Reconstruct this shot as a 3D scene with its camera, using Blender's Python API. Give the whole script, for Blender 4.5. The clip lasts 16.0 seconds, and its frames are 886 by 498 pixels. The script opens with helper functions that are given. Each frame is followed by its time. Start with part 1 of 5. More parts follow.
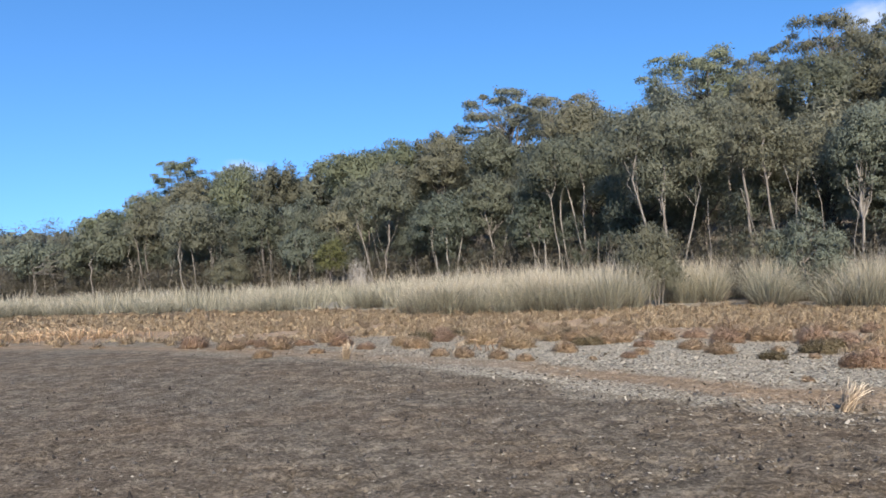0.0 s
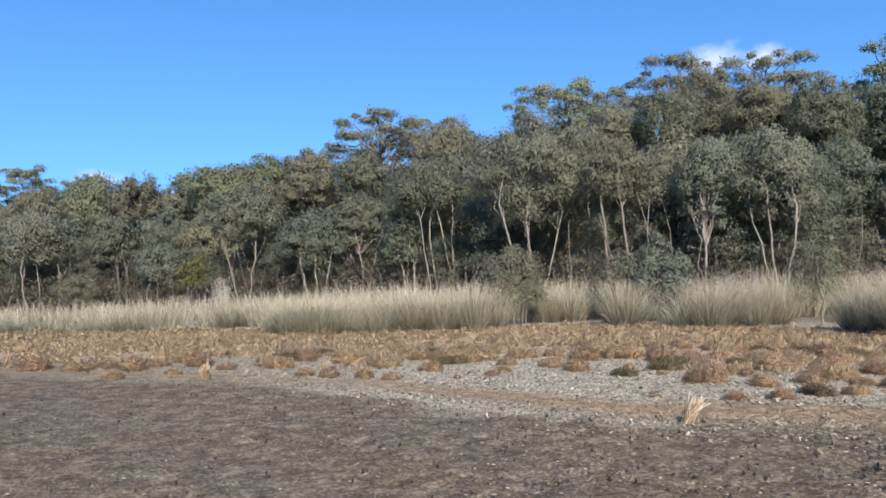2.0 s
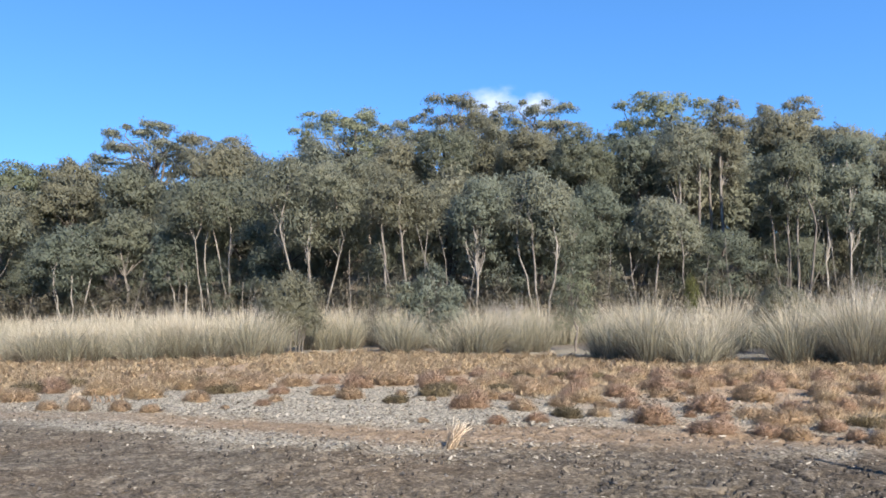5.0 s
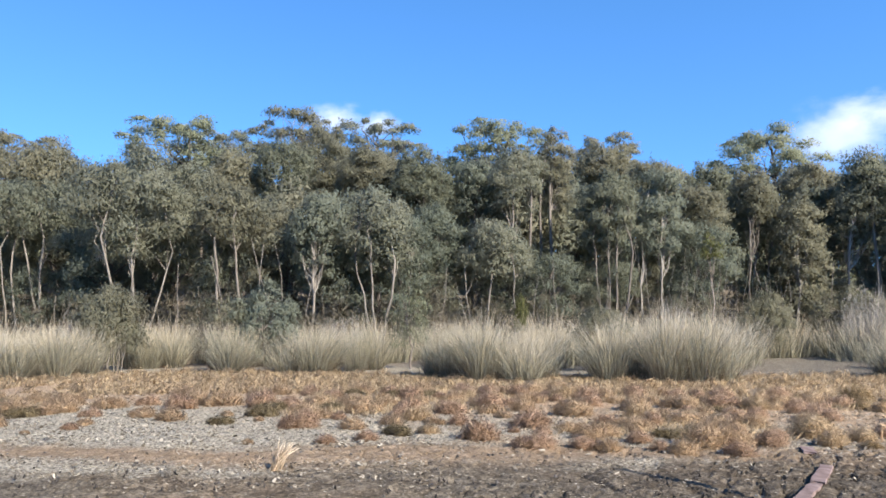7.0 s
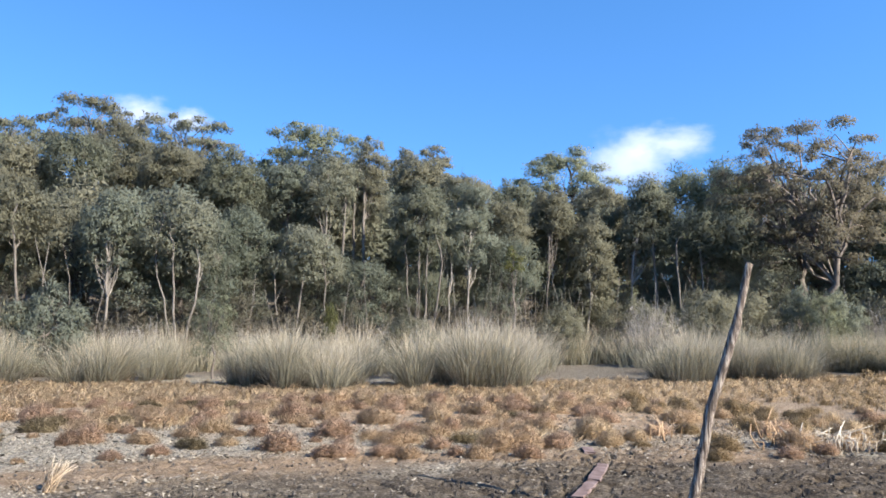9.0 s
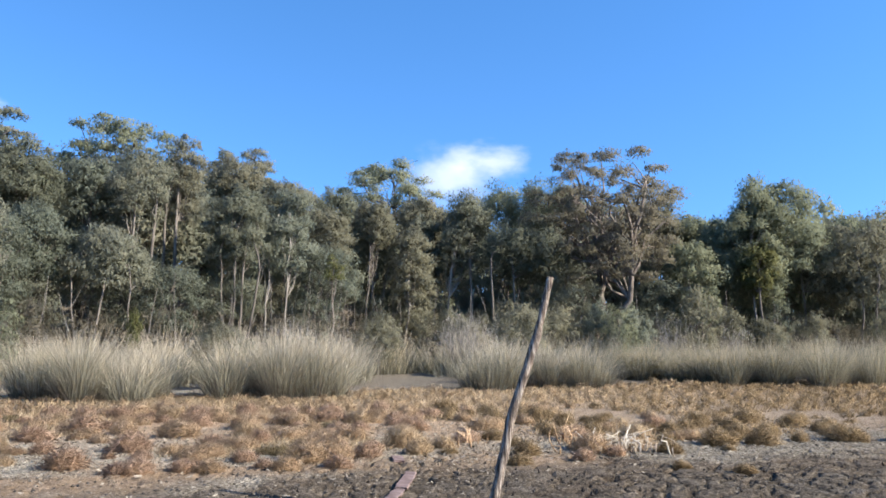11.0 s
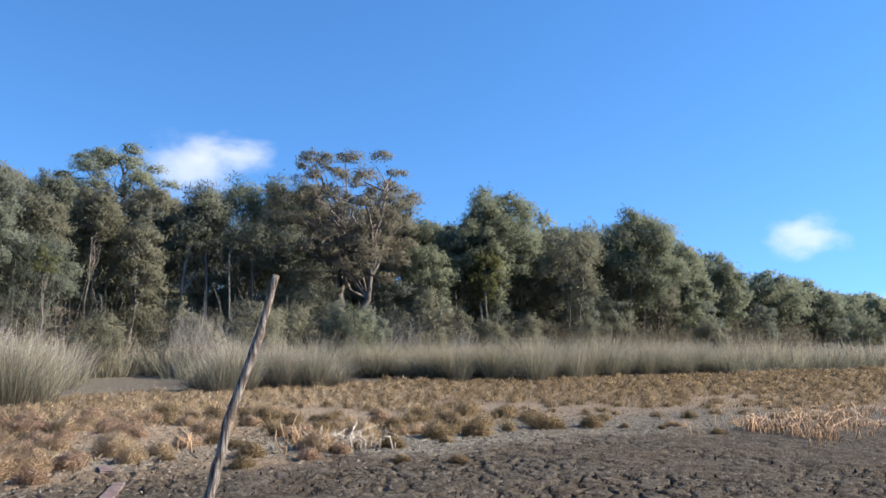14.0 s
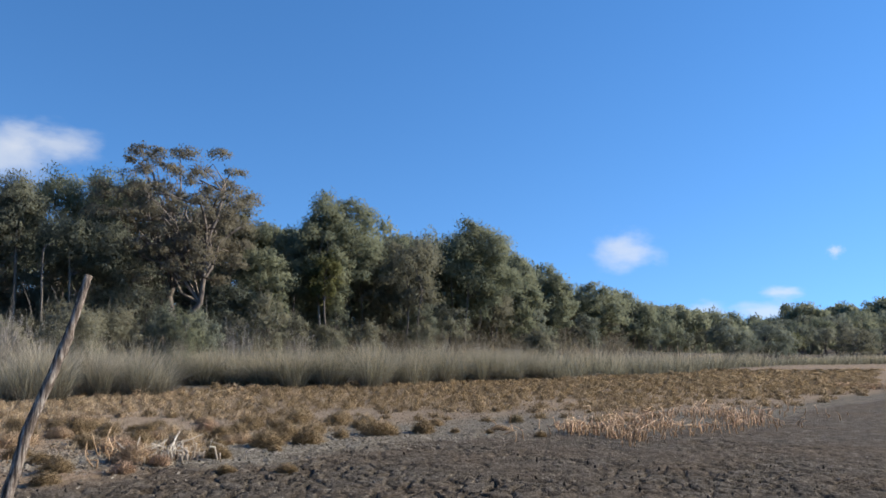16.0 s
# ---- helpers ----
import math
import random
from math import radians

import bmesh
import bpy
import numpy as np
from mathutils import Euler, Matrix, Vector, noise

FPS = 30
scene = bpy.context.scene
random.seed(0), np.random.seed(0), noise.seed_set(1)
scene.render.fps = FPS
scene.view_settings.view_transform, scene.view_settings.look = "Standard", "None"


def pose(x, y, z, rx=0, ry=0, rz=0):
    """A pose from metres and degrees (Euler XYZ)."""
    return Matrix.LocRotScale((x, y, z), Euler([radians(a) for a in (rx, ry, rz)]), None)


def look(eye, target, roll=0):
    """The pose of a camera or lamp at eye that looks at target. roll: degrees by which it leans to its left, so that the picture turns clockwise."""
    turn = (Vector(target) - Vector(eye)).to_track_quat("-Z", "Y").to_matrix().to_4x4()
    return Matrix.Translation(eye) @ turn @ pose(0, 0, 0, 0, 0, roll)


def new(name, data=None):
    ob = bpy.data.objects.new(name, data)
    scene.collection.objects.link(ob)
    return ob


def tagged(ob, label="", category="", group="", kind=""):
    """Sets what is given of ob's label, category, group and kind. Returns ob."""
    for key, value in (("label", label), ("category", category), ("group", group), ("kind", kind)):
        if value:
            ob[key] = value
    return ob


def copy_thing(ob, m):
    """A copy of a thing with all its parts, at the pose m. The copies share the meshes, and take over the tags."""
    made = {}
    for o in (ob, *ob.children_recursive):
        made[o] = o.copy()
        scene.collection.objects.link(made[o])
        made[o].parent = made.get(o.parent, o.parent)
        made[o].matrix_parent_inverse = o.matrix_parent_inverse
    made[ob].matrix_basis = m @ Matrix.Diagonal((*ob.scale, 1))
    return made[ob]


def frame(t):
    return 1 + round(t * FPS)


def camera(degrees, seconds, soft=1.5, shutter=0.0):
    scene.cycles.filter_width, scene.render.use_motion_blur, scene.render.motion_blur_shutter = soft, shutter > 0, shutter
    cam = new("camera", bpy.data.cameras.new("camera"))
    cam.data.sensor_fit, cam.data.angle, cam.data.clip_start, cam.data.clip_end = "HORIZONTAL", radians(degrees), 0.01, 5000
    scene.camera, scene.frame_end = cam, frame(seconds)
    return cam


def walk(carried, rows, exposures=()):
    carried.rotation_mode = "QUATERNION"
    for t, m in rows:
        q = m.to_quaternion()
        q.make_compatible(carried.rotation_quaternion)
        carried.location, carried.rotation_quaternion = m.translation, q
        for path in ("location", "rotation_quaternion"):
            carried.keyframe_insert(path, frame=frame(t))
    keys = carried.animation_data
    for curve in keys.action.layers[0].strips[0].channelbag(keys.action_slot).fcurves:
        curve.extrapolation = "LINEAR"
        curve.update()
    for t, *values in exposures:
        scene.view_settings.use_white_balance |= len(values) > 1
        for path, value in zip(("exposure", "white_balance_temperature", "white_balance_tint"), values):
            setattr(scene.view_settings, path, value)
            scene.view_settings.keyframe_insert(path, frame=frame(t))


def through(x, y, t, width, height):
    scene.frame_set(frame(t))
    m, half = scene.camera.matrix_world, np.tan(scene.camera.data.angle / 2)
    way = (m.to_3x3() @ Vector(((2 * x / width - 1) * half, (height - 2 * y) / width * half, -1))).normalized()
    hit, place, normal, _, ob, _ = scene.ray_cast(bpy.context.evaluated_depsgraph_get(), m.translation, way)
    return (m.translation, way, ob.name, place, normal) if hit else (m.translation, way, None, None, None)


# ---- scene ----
# ---- camera ----
# A person turning on the spot with the camera at arm's length: seconds, x, y, z, yaw, pitch, lean to the right.
cam = camera(61.15, 16.0, 1.65)
PATH = [
    (0.0, 0.000, 0.000, 1.599, 0.00, 1.63, 2.00),
    (0.5, 0.008, -0.008, 1.597, -2.33, 1.99, 1.95),
    (1.0, 0.020, -0.017, 1.595, -4.81, 2.28, 1.82),
    (1.5, 0.031, -0.017, 1.592, -7.34, 2.52, 1.69),
    (2.0, 0.040, -0.016, 1.592, -9.94, 2.80, 1.44),
    (2.5, 0.050, -0.015, 1.596, -12.61, 3.09, 1.18),
    (3.0, 0.060, -0.016, 1.596, -15.33, 3.40, 1.00),
    (3.5, 0.075, -0.018, 1.596, -18.11, 3.64, 0.92),
    (4.0, 0.090, -0.018, 1.596, -20.89, 3.86, 0.87),
    (6.5, 0.192, -0.055, 1.599, -35.48, 5.68, 0.10),
    (7.0, 0.209, -0.057, 1.599, -38.73, 5.83, 0.09),
    (7.5, 0.224, -0.062, 1.599, -42.13, 5.83, -0.00),
    (8.0, 0.243, -0.076, 1.602, -45.69, 5.93, -0.17),
    (8.5, 0.256, -0.100, 1.607, -49.31, 6.15, -0.25),
    (9.0, 0.260, -0.130, 1.610, -52.94, 6.43, -0.22),
    (11.5, 0.342, -0.197, 1.604, -69.81, 7.31, -0.51),
    (12.0, 0.359, -0.228, 1.603, -73.05, 7.32, -0.35),
    (12.5, 0.372, -0.261, 1.601, -76.25, 7.34, -0.14),
    (13.0, 0.381, -0.285, 1.601, -79.57, 7.28, -0.13),
    (13.5, 0.385, -0.301, 1.602, -82.89, 7.24, -0.18),
    (14.0, 0.392, -0.319, 1.604, -86.09, 7.30, -0.17),
    (14.5, 0.400, -0.337, 1.604, -89.13, 7.44, -0.21),
    (15.0, 0.410, -0.358, 1.603, -92.19, 7.55, -0.27),
    (15.5, 0.414, -0.374, 1.604, -95.23, 7.69, -0.33),
    (16.0, 0.418, -0.391, 1.608, -98.24, 7.83, -0.39),
]
EXPOSURES = [(0.0, 1.15), (4.0, 1.42), (8.0, 1.54), (12.5, 1.4), (14.5, 1.12), (16.0, 0.8)]
walk(cam, [(t, pose(x, y, z, 90 + pitch, 0, yaw) @ pose(0, 0, 0, 0, 0, -lean)) for t, x, y, z, yaw, pitch, lean in PATH], EXPOSURES)

# ---- world, sun ----
SUN_AZIMUTH, SUN_HEIGHT = 179.0, 31.0  # clockwise from +y, above the horizon
world = bpy.data.worlds.new("world")
scene.world = world
world.use_nodes = True
wn = world.node_tree.nodes
sky = wn.new("ShaderNodeTexSky")
sky.sky_type = "NISHITA"
sky.sun_disc = False
sky.sun_elevation, sky.sun_rotation = radians(SUN_HEIGHT), radians(SUN_AZIMUTH)
sky.air_density, sky.dust_density, sky.ozone_density = 1.0, 0.0, 3.0
deep = wn.new("ShaderNodeHueSaturation")
deep.inputs["Saturation"].default_value, deep.inputs["Hue"].default_value = 1.23, 0.503
way, lift = wn.new("ShaderNodeTexCoord"), wn.new("ShaderNodeVectorMath")
lift.inputs[1].default_value = (0, 0, 0.22)  # clear dry air: little haze towards the horizon
world.node_tree.links.new(way.outputs["Generated"], lift.inputs[0])
world.node_tree.links.new(lift.outputs[0], sky.inputs["Vector"])
wn["Background"].inputs["Strength"].default_value = 0.13
world.node_tree.links.new(sky.outputs["Color"], deep.inputs["Color"])
world.node_tree.links.new(deep.outputs["Color"], wn["Background"].inputs["Color"])
sun = new("sun", bpy.data.lights.new("sun", "SUN"))
sun.data.energy, sun.data.angle, sun.data.color = 4.2, radians(0.6), (1.0, 0.93, 0.82)
sun_way = Vector((math.sin(radians(SUN_AZIMUTH)) * math.cos(radians(SUN_HEIGHT)), math.cos(radians(SUN_AZIMUTH)) * math.cos(radians(SUN_HEIGHT)), math.sin(radians(SUN_HEIGHT))))
sun.matrix_world = look(sun_way * 60, (0, 0, 0))


# ---- materials ----
def material(name, rough=0.8, specular=0.3):
    m = bpy.data.materials.new(name)
    m.use_nodes = True
    n = m.node_tree.nodes
    b = n["Principled BSDF"]
    b.inputs["Roughness"].default_value = rough
    b.inputs["Specular IOR Level"].default_value = specular
    return m, n, m.node_tree.links, b


def ramp(n, l, source, stops):
    r = n.new("ShaderNodeValToRGB")
    e = r.color_ramp.elements
    while len(e) < len(stops):
        e.new(0.5)
    for k, (at, c) in zip(e, stops):
        k.position, k.color = at, (*c, 1)
    l.new(source, r.inputs["Fac"])
    return r.outputs["Color"]


def noise_tex(n, l, vector, scale, detail=4.0, rough=0.6):
    t = n.new("ShaderNodeTexNoise")
    t.inputs["Scale"].default_value, t.inputs["Detail"].default_value, t.inputs["Roughness"].default_value = scale, detail, rough
    l.new(vector, t.inputs["Vector"])
    return t.outputs["Fac"]


def mix(n, l, fac, a, b, how="MIX"):
    x = n.new("ShaderNodeMix")
    x.data_type, x.blend_type = "RGBA", how
    for key, v in ((0, fac), (6, a), (7, b)):
        if isinstance(v, (int, float)):
            x.inputs[key].default_value = v
        elif isinstance(v, tuple):
            x.inputs[key].default_value = (*v, 1)
        else:
            l.new(v, x.inputs[key])
    return x.outputs[2]


def arith(n, l, how, a, b):
    x = n.new("ShaderNodeMath")
    x.operation = how
    for key, v in ((0, a), (1, b)):
        if isinstance(v, (int, float)):
            x.inputs[key].default_value = v
        else:
            l.new(v, x.inputs[key])
    return x.outputs[0]


def bump(n, l, b, height, strength, distance):
    x = n.new("ShaderNodeBump")
    x.inputs["Strength"].default_value, x.inputs["Distance"].default_value = strength, distance
    l.new(height, x.inputs["Height"])
    l.new(x.outputs["Normal"], b.inputs["Normal"])


def leaf_material(name, dark, mid, light, through=0.55, patch=0.8):
    """Leaves: colour by tree, by patch of the crown and by leaf, with some light let through."""
    m, n, l, b = material(name, 0.65, 0.12)
    geo, info, tc = n.new("ShaderNodeNewGeometry"), n.new("ShaderNodeObjectInfo"), n.new("ShaderNodeTexCoord")
    f = noise_tex(n, l, tc.outputs["Object"], patch, 3.0)
    s = arith(n, l, "MULTIPLY", geo.outputs["Random Per Island"], 0.16)
    s = arith(n, l, "ADD", s, arith(n, l, "MULTIPLY", f, 0.74))
    s = arith(n, l, "ADD", s, arith(n, l, "MULTIPLY", info.outputs["Random"], 0.35))
    s = arith(n, l, "ADD", s, arith(n, l, "MULTIPLY", arith(n, l, "SUBTRACT", noise_tex(n, l, tc.outputs["Object"], 11.0, 3.0, 0.7), 0.5), 0.5))
    s = arith(n, l, "SUBTRACT", s, 0.12)
    c = ramp(n, l, s, ((0.15, dark), (0.5, mid), (0.9, light)))
    l.new(c, b.inputs["Base Color"])
    t = n.new("ShaderNodeBsdfTranslucent")
    l.new(c, t.inputs["Color"])
    x = n.new("ShaderNodeMixShader")
    x.inputs[0].default_value = through
    l.new(b.outputs[0], x.inputs[1])
    l.new(t.outputs[0], x.inputs[2])
    l.new(x.outputs[0], n["Material Output"].inputs["Surface"])
    return m


def blade_material(name, low, mid, tip, top, through=0.3, clump=0.35, uneven=0.8, vary=0.68):
    """Grass blades: colour from the foot (z 0) to the tip (z top), by blade and by tuft."""
    m, n, l, b = material(name, 0.7, 0.2)
    geo, info, tc = n.new("ShaderNodeNewGeometry"), n.new("ShaderNodeObjectInfo"), n.new("ShaderNodeTexCoord")
    sep = n.new("ShaderNodeSeparateXYZ")
    l.new(tc.outputs["Object"], sep.inputs[0])
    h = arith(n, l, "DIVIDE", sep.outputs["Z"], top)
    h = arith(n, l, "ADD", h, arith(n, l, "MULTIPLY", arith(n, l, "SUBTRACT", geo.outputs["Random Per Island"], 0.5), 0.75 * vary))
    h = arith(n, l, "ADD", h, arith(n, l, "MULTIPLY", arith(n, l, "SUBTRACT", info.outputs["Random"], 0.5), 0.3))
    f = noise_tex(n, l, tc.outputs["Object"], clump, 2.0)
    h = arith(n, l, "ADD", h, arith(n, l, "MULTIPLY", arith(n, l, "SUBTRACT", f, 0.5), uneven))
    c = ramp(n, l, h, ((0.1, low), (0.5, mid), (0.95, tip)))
    hsv = n.new("ShaderNodeHueSaturation")
    l.new(c, hsv.inputs["Color"])
    l.new(arith(n, l, "ADD", 1.0 - vary / 2, arith(n, l, "MULTIPLY", geo.outputs["Random Per Island"], vary)), hsv.inputs["Value"])
    c = hsv.outputs["Color"]
    l.new(c, b.inputs["Base Color"])
    t = n.new("ShaderNodeBsdfTranslucent")
    l.new(c, t.inputs["Color"])
    x = n.new("ShaderNodeMixShader")
    x.inputs[0].default_value = through
    l.new(b.outputs[0], x.inputs[1])
    l.new(t.outputs[0], x.inputs[2])
    l.new(x.outputs[0], n["Material Output"].inputs["Surface"])
    return m


def bark_material(name, a, b_, c_, along=1.2):
    """Bark with long streaks and patches."""
    m, n, l, b = material(name, 0.8, 0.2)
    tc, mp, info = n.new("ShaderNodeTexCoord"), n.new("ShaderNodeMapping"), n.new("ShaderNodeObjectInfo")
    mp.inputs["Scale"].default_value = (6, 6, along)
    l.new(tc.outputs["Object"], mp.inputs["Vector"])
    f = noise_tex(n, l, mp.outputs[0], 2.2, 6.0, 0.7)
    g = noise_tex(n, l, tc.outputs["Object"], 0.7, 3.0)
    s = arith(n, l, "ADD", arith(n, l, "MULTIPLY", f, 0.7), arith(n, l, "MULTIPLY", g, 0.3))
    s = arith(n, l, "ADD", s, arith(n, l, "MULTIPLY", arith(n, l, "SUBTRACT", info.outputs["Random"], 0.5), 0.25))
    l.new(ramp(n, l, s, ((0.3, a), (0.5, b_), (0.68, c_))), b.inputs["Base Color"])
    bump(n, l, b, f, 0.6, 0.02)
    return m


GUM = leaf_material("gum_leaves", (0.161, 0.172, 0.119), (0.210, 0.216, 0.157), (0.313, 0.304, 0.225))
GUM_BLUE = leaf_material("blue_gum_leaves", (0.147, 0.166, 0.123), (0.192, 0.208, 0.157), (0.287, 0.303, 0.233))
GUM_OLIVE = leaf_material("olive_leaves", (0.162, 0.158, 0.110), (0.218, 0.210, 0.147), (0.321, 0.301, 0.211))
GUM_DARK = leaf_material("dark_leaves", (0.164, 0.183, 0.121), (0.236, 0.249, 0.161), (0.360, 0.364, 0.236))
GUM_BROWN = leaf_material("brownish_leaves", (0.142, 0.126, 0.090), (0.191, 0.171, 0.122), (0.281, 0.250, 0.174))
WATTLE = leaf_material("yellow_green_leaves", (0.122, 0.124, 0.048), (0.165, 0.165, 0.068), (0.249, 0.240, 0.111))
SCRUB = leaf_material("scrub_leaves", (0.110, 0.102, 0.076), (0.170, 0.151, 0.114), (0.266, 0.231, 0.176))
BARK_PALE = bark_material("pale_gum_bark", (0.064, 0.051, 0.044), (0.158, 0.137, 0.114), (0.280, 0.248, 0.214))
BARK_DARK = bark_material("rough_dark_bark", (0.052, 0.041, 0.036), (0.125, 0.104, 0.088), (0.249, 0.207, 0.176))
TWIG = bark_material("grey_twigs", (0.060, 0.049, 0.041), (0.126, 0.106, 0.089), (0.225, 0.195, 0.166))
DEADWOOD = bark_material("dead_grey_wood", (0.15, 0.13, 0.11), (0.30, 0.27, 0.235), (0.46, 0.42, 0.37))
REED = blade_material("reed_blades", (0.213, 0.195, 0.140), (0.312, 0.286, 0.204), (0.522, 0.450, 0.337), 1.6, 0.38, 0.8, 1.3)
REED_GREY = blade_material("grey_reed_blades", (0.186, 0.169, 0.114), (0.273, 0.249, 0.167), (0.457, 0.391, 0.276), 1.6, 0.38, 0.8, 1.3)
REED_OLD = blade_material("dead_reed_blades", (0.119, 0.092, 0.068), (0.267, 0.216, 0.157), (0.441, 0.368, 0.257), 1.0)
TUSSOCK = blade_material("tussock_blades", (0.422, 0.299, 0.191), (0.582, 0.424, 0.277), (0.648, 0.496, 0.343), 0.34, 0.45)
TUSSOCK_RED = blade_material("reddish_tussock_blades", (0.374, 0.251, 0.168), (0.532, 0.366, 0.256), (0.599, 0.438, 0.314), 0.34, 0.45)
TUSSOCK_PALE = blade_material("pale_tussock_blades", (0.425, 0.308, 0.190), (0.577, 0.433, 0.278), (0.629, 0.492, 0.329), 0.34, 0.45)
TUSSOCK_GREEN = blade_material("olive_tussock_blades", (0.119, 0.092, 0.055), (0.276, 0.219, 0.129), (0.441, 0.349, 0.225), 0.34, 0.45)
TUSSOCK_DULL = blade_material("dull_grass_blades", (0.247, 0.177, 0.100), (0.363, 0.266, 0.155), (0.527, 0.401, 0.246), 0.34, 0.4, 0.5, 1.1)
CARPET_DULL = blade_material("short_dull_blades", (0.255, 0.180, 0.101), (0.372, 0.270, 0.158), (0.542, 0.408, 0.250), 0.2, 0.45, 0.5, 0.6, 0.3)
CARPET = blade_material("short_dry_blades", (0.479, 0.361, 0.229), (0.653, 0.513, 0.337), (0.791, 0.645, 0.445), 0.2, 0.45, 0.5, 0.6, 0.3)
STRAW = blade_material("straw", (0.387, 0.286, 0.184), (0.617, 0.487, 0.349), (0.736, 0.625, 0.470), 0.5)
STUBBLE = blade_material("tan_stubble", (0.384, 0.249, 0.145), (0.616, 0.428, 0.264), (0.808, 0.609, 0.407), 0.4)
BLEACHED = blade_material("bleached_stalks", (0.405, 0.322, 0.240), (0.608, 0.525, 0.414), (0.755, 0.690, 0.579), 0.35)


def ground_material():
    m, n, l, b = material("lake_bed", 0.95, 0.06)
    tc = n.new("ShaderNodeTexCoord")
    pos = tc.outputs["Object"]
    zone = n.new("ShaderNodeAttribute")
    zone.attribute_name = "zone"
    sep = n.new("ShaderNodeSeparateColor")
    l.new(zone.outputs["Color"], sep.inputs[0])
    big, mid_, fine = noise_tex(n, l, pos, 0.45, 4.0), noise_tex(n, l, pos, 3.5, 6.0, 0.65), noise_tex(n, l, pos, 20.0, 7.0, 0.72)
    vor = n.new("ShaderNodeTexVoronoi")
    vor.feature = "DISTANCE_TO_EDGE"
    vor.inputs["Scale"].default_value = 7.0
    warp = n.new("ShaderNodeMix")
    warp.data_type = "VECTOR"
    warp.inputs[0].default_value = 0.12
    nt = n.new("ShaderNodeTexNoise")
    nt.inputs["Scale"].default_value = 3.0
    l.new(pos, nt.inputs["Vector"])
    l.new(pos, warp.inputs[4])
    l.new(nt.outputs["Color"], warp.inputs[5])
    l.new(warp.outputs[1], vor.inputs["Vector"])
    cell = n.new("ShaderNodeTexVoronoi")
    cell.inputs["Scale"].default_value = 7.0
    l.new(warp.outputs[1], cell.inputs["Vector"])
    s = arith(n, l, "ADD", arith(n, l, "MULTIPLY", mid_, 0.4), arith(n, l, "MULTIPLY", fine, 0.6))
    mud = ramp(n, l, s, ((0.39, (0.062, 0.049, 0.035)), (0.5, (0.152, 0.123, 0.089)), (0.60, (0.309, 0.255, 0.187))))
    red = ramp(n, l, big, ((0.42, (1.0, 1.0, 1.0)), (0.66, (1.05, 0.97, 0.90))))
    mud = mix(n, l, 1.0, mud, red, "MULTIPLY")
    # zone alpha darkens the mud, most towards +x and -y, and the wide cracks
    mud_darkening = ramp(n, l, zone.outputs["Alpha"], ((0.0, (1, 1, 1)), (0.6, (0.63, 0.64, 0.665)), (1.0, (0.24, 0.20, 0.175))))
    mud = mix(n, l, 1.0, mud, mud_darkening, "MULTIPLY")
    chip = ramp(n, l, fine, ((0.38, (0.105, 0.088, 0.066)), (0.50, (0.335, 0.292, 0.222)), (0.61, (0.560, 0.500, 0.395))))
    dry = arith(n, l, "MULTIPLY", sep.outputs["Red"], arith(n, l, "ADD", 0.35, mid_))
    c = mix(n, l, dry, mud, chip)
    turf = ramp(n, l, s, ((0.32, (0.165, 0.111, 0.067)), (0.5, (0.320, 0.222, 0.140)), (0.66, (0.475, 0.345, 0.233))))
    c = mix(n, l, sep.outputs["Green"], c, turf)
    earth = ramp(n, l, s, ((0.3, (0.075, 0.060, 0.045)), (0.6, (0.215, 0.175, 0.135))))
    c = mix(n, l, sep.outputs["Blue"], c, earth)
    l.new(c, b.inputs["Base Color"])
    crack = ramp(n, l, vor.outputs["Distance"], ((0.0, (0, 0, 0)), (0.09, (1, 1, 1))))
    h = arith(n, l, "ADD", arith(n, l, "MULTIPLY", crack, 0.14), arith(n, l, "MULTIPLY", fine, 1.0))
    h = arith(n, l, "ADD", h, arith(n, l, "MULTIPLY", mid_, 0.4))
    bump(n, l, b, h, 1.0, 0.042)
    return m


GROUND = ground_material()


def simple(name, stops, scale, rough=0.85, stretch=(1, 1, 1), relief=0.5, depth=0.01, vary=0.3):
    m, n, l, b = material(name, rough, 0.1)
    tc, mp, info, geo = n.new("ShaderNodeTexCoord"), n.new("ShaderNodeMapping"), n.new("ShaderNodeObjectInfo"), n.new("ShaderNodeNewGeometry")
    mp.inputs["Scale"].default_value = stretch
    l.new(tc.outputs["Object"], mp.inputs["Vector"])
    f = noise_tex(n, l, mp.outputs[0], scale, 7.0, 0.68)
    s = arith(n, l, "ADD", f, arith(n, l, "MULTIPLY", arith(n, l, "SUBTRACT", geo.outputs["Random Per Island"], 0.5), vary))
    l.new(ramp(n, l, s, stops), b.inputs["Base Color"])
    bump(n, l, b, f, relief, depth)
    return m


POLE = simple("weathered_wood", ((0.36, (0.040, 0.030, 0.024)), (0.5, (0.173, 0.133, 0.104)), (0.64, (0.460, 0.391, 0.318))), 13.0, 0.8, (4, 4, 0.35), 0.9, 0.012, 0.0)
BOARD = simple("faded_pink_board", ((0.3, (0.111, 0.078, 0.067)), (0.5, (0.194, 0.138, 0.122)), (0.7, (0.276, 0.208, 0.184))), 6.0, 0.8, (1, 1, 1), 0.4, 0.006, 0.1)
CLOD = simple("dark_mud", ((0.3, (0.026, 0.022, 0.019)), (0.5, (0.062, 0.054, 0.048)), (0.7, (0.126, 0.110, 0.095))), 20.0, 0.9, (1, 1, 1), 0.6, 0.01, 0.35)
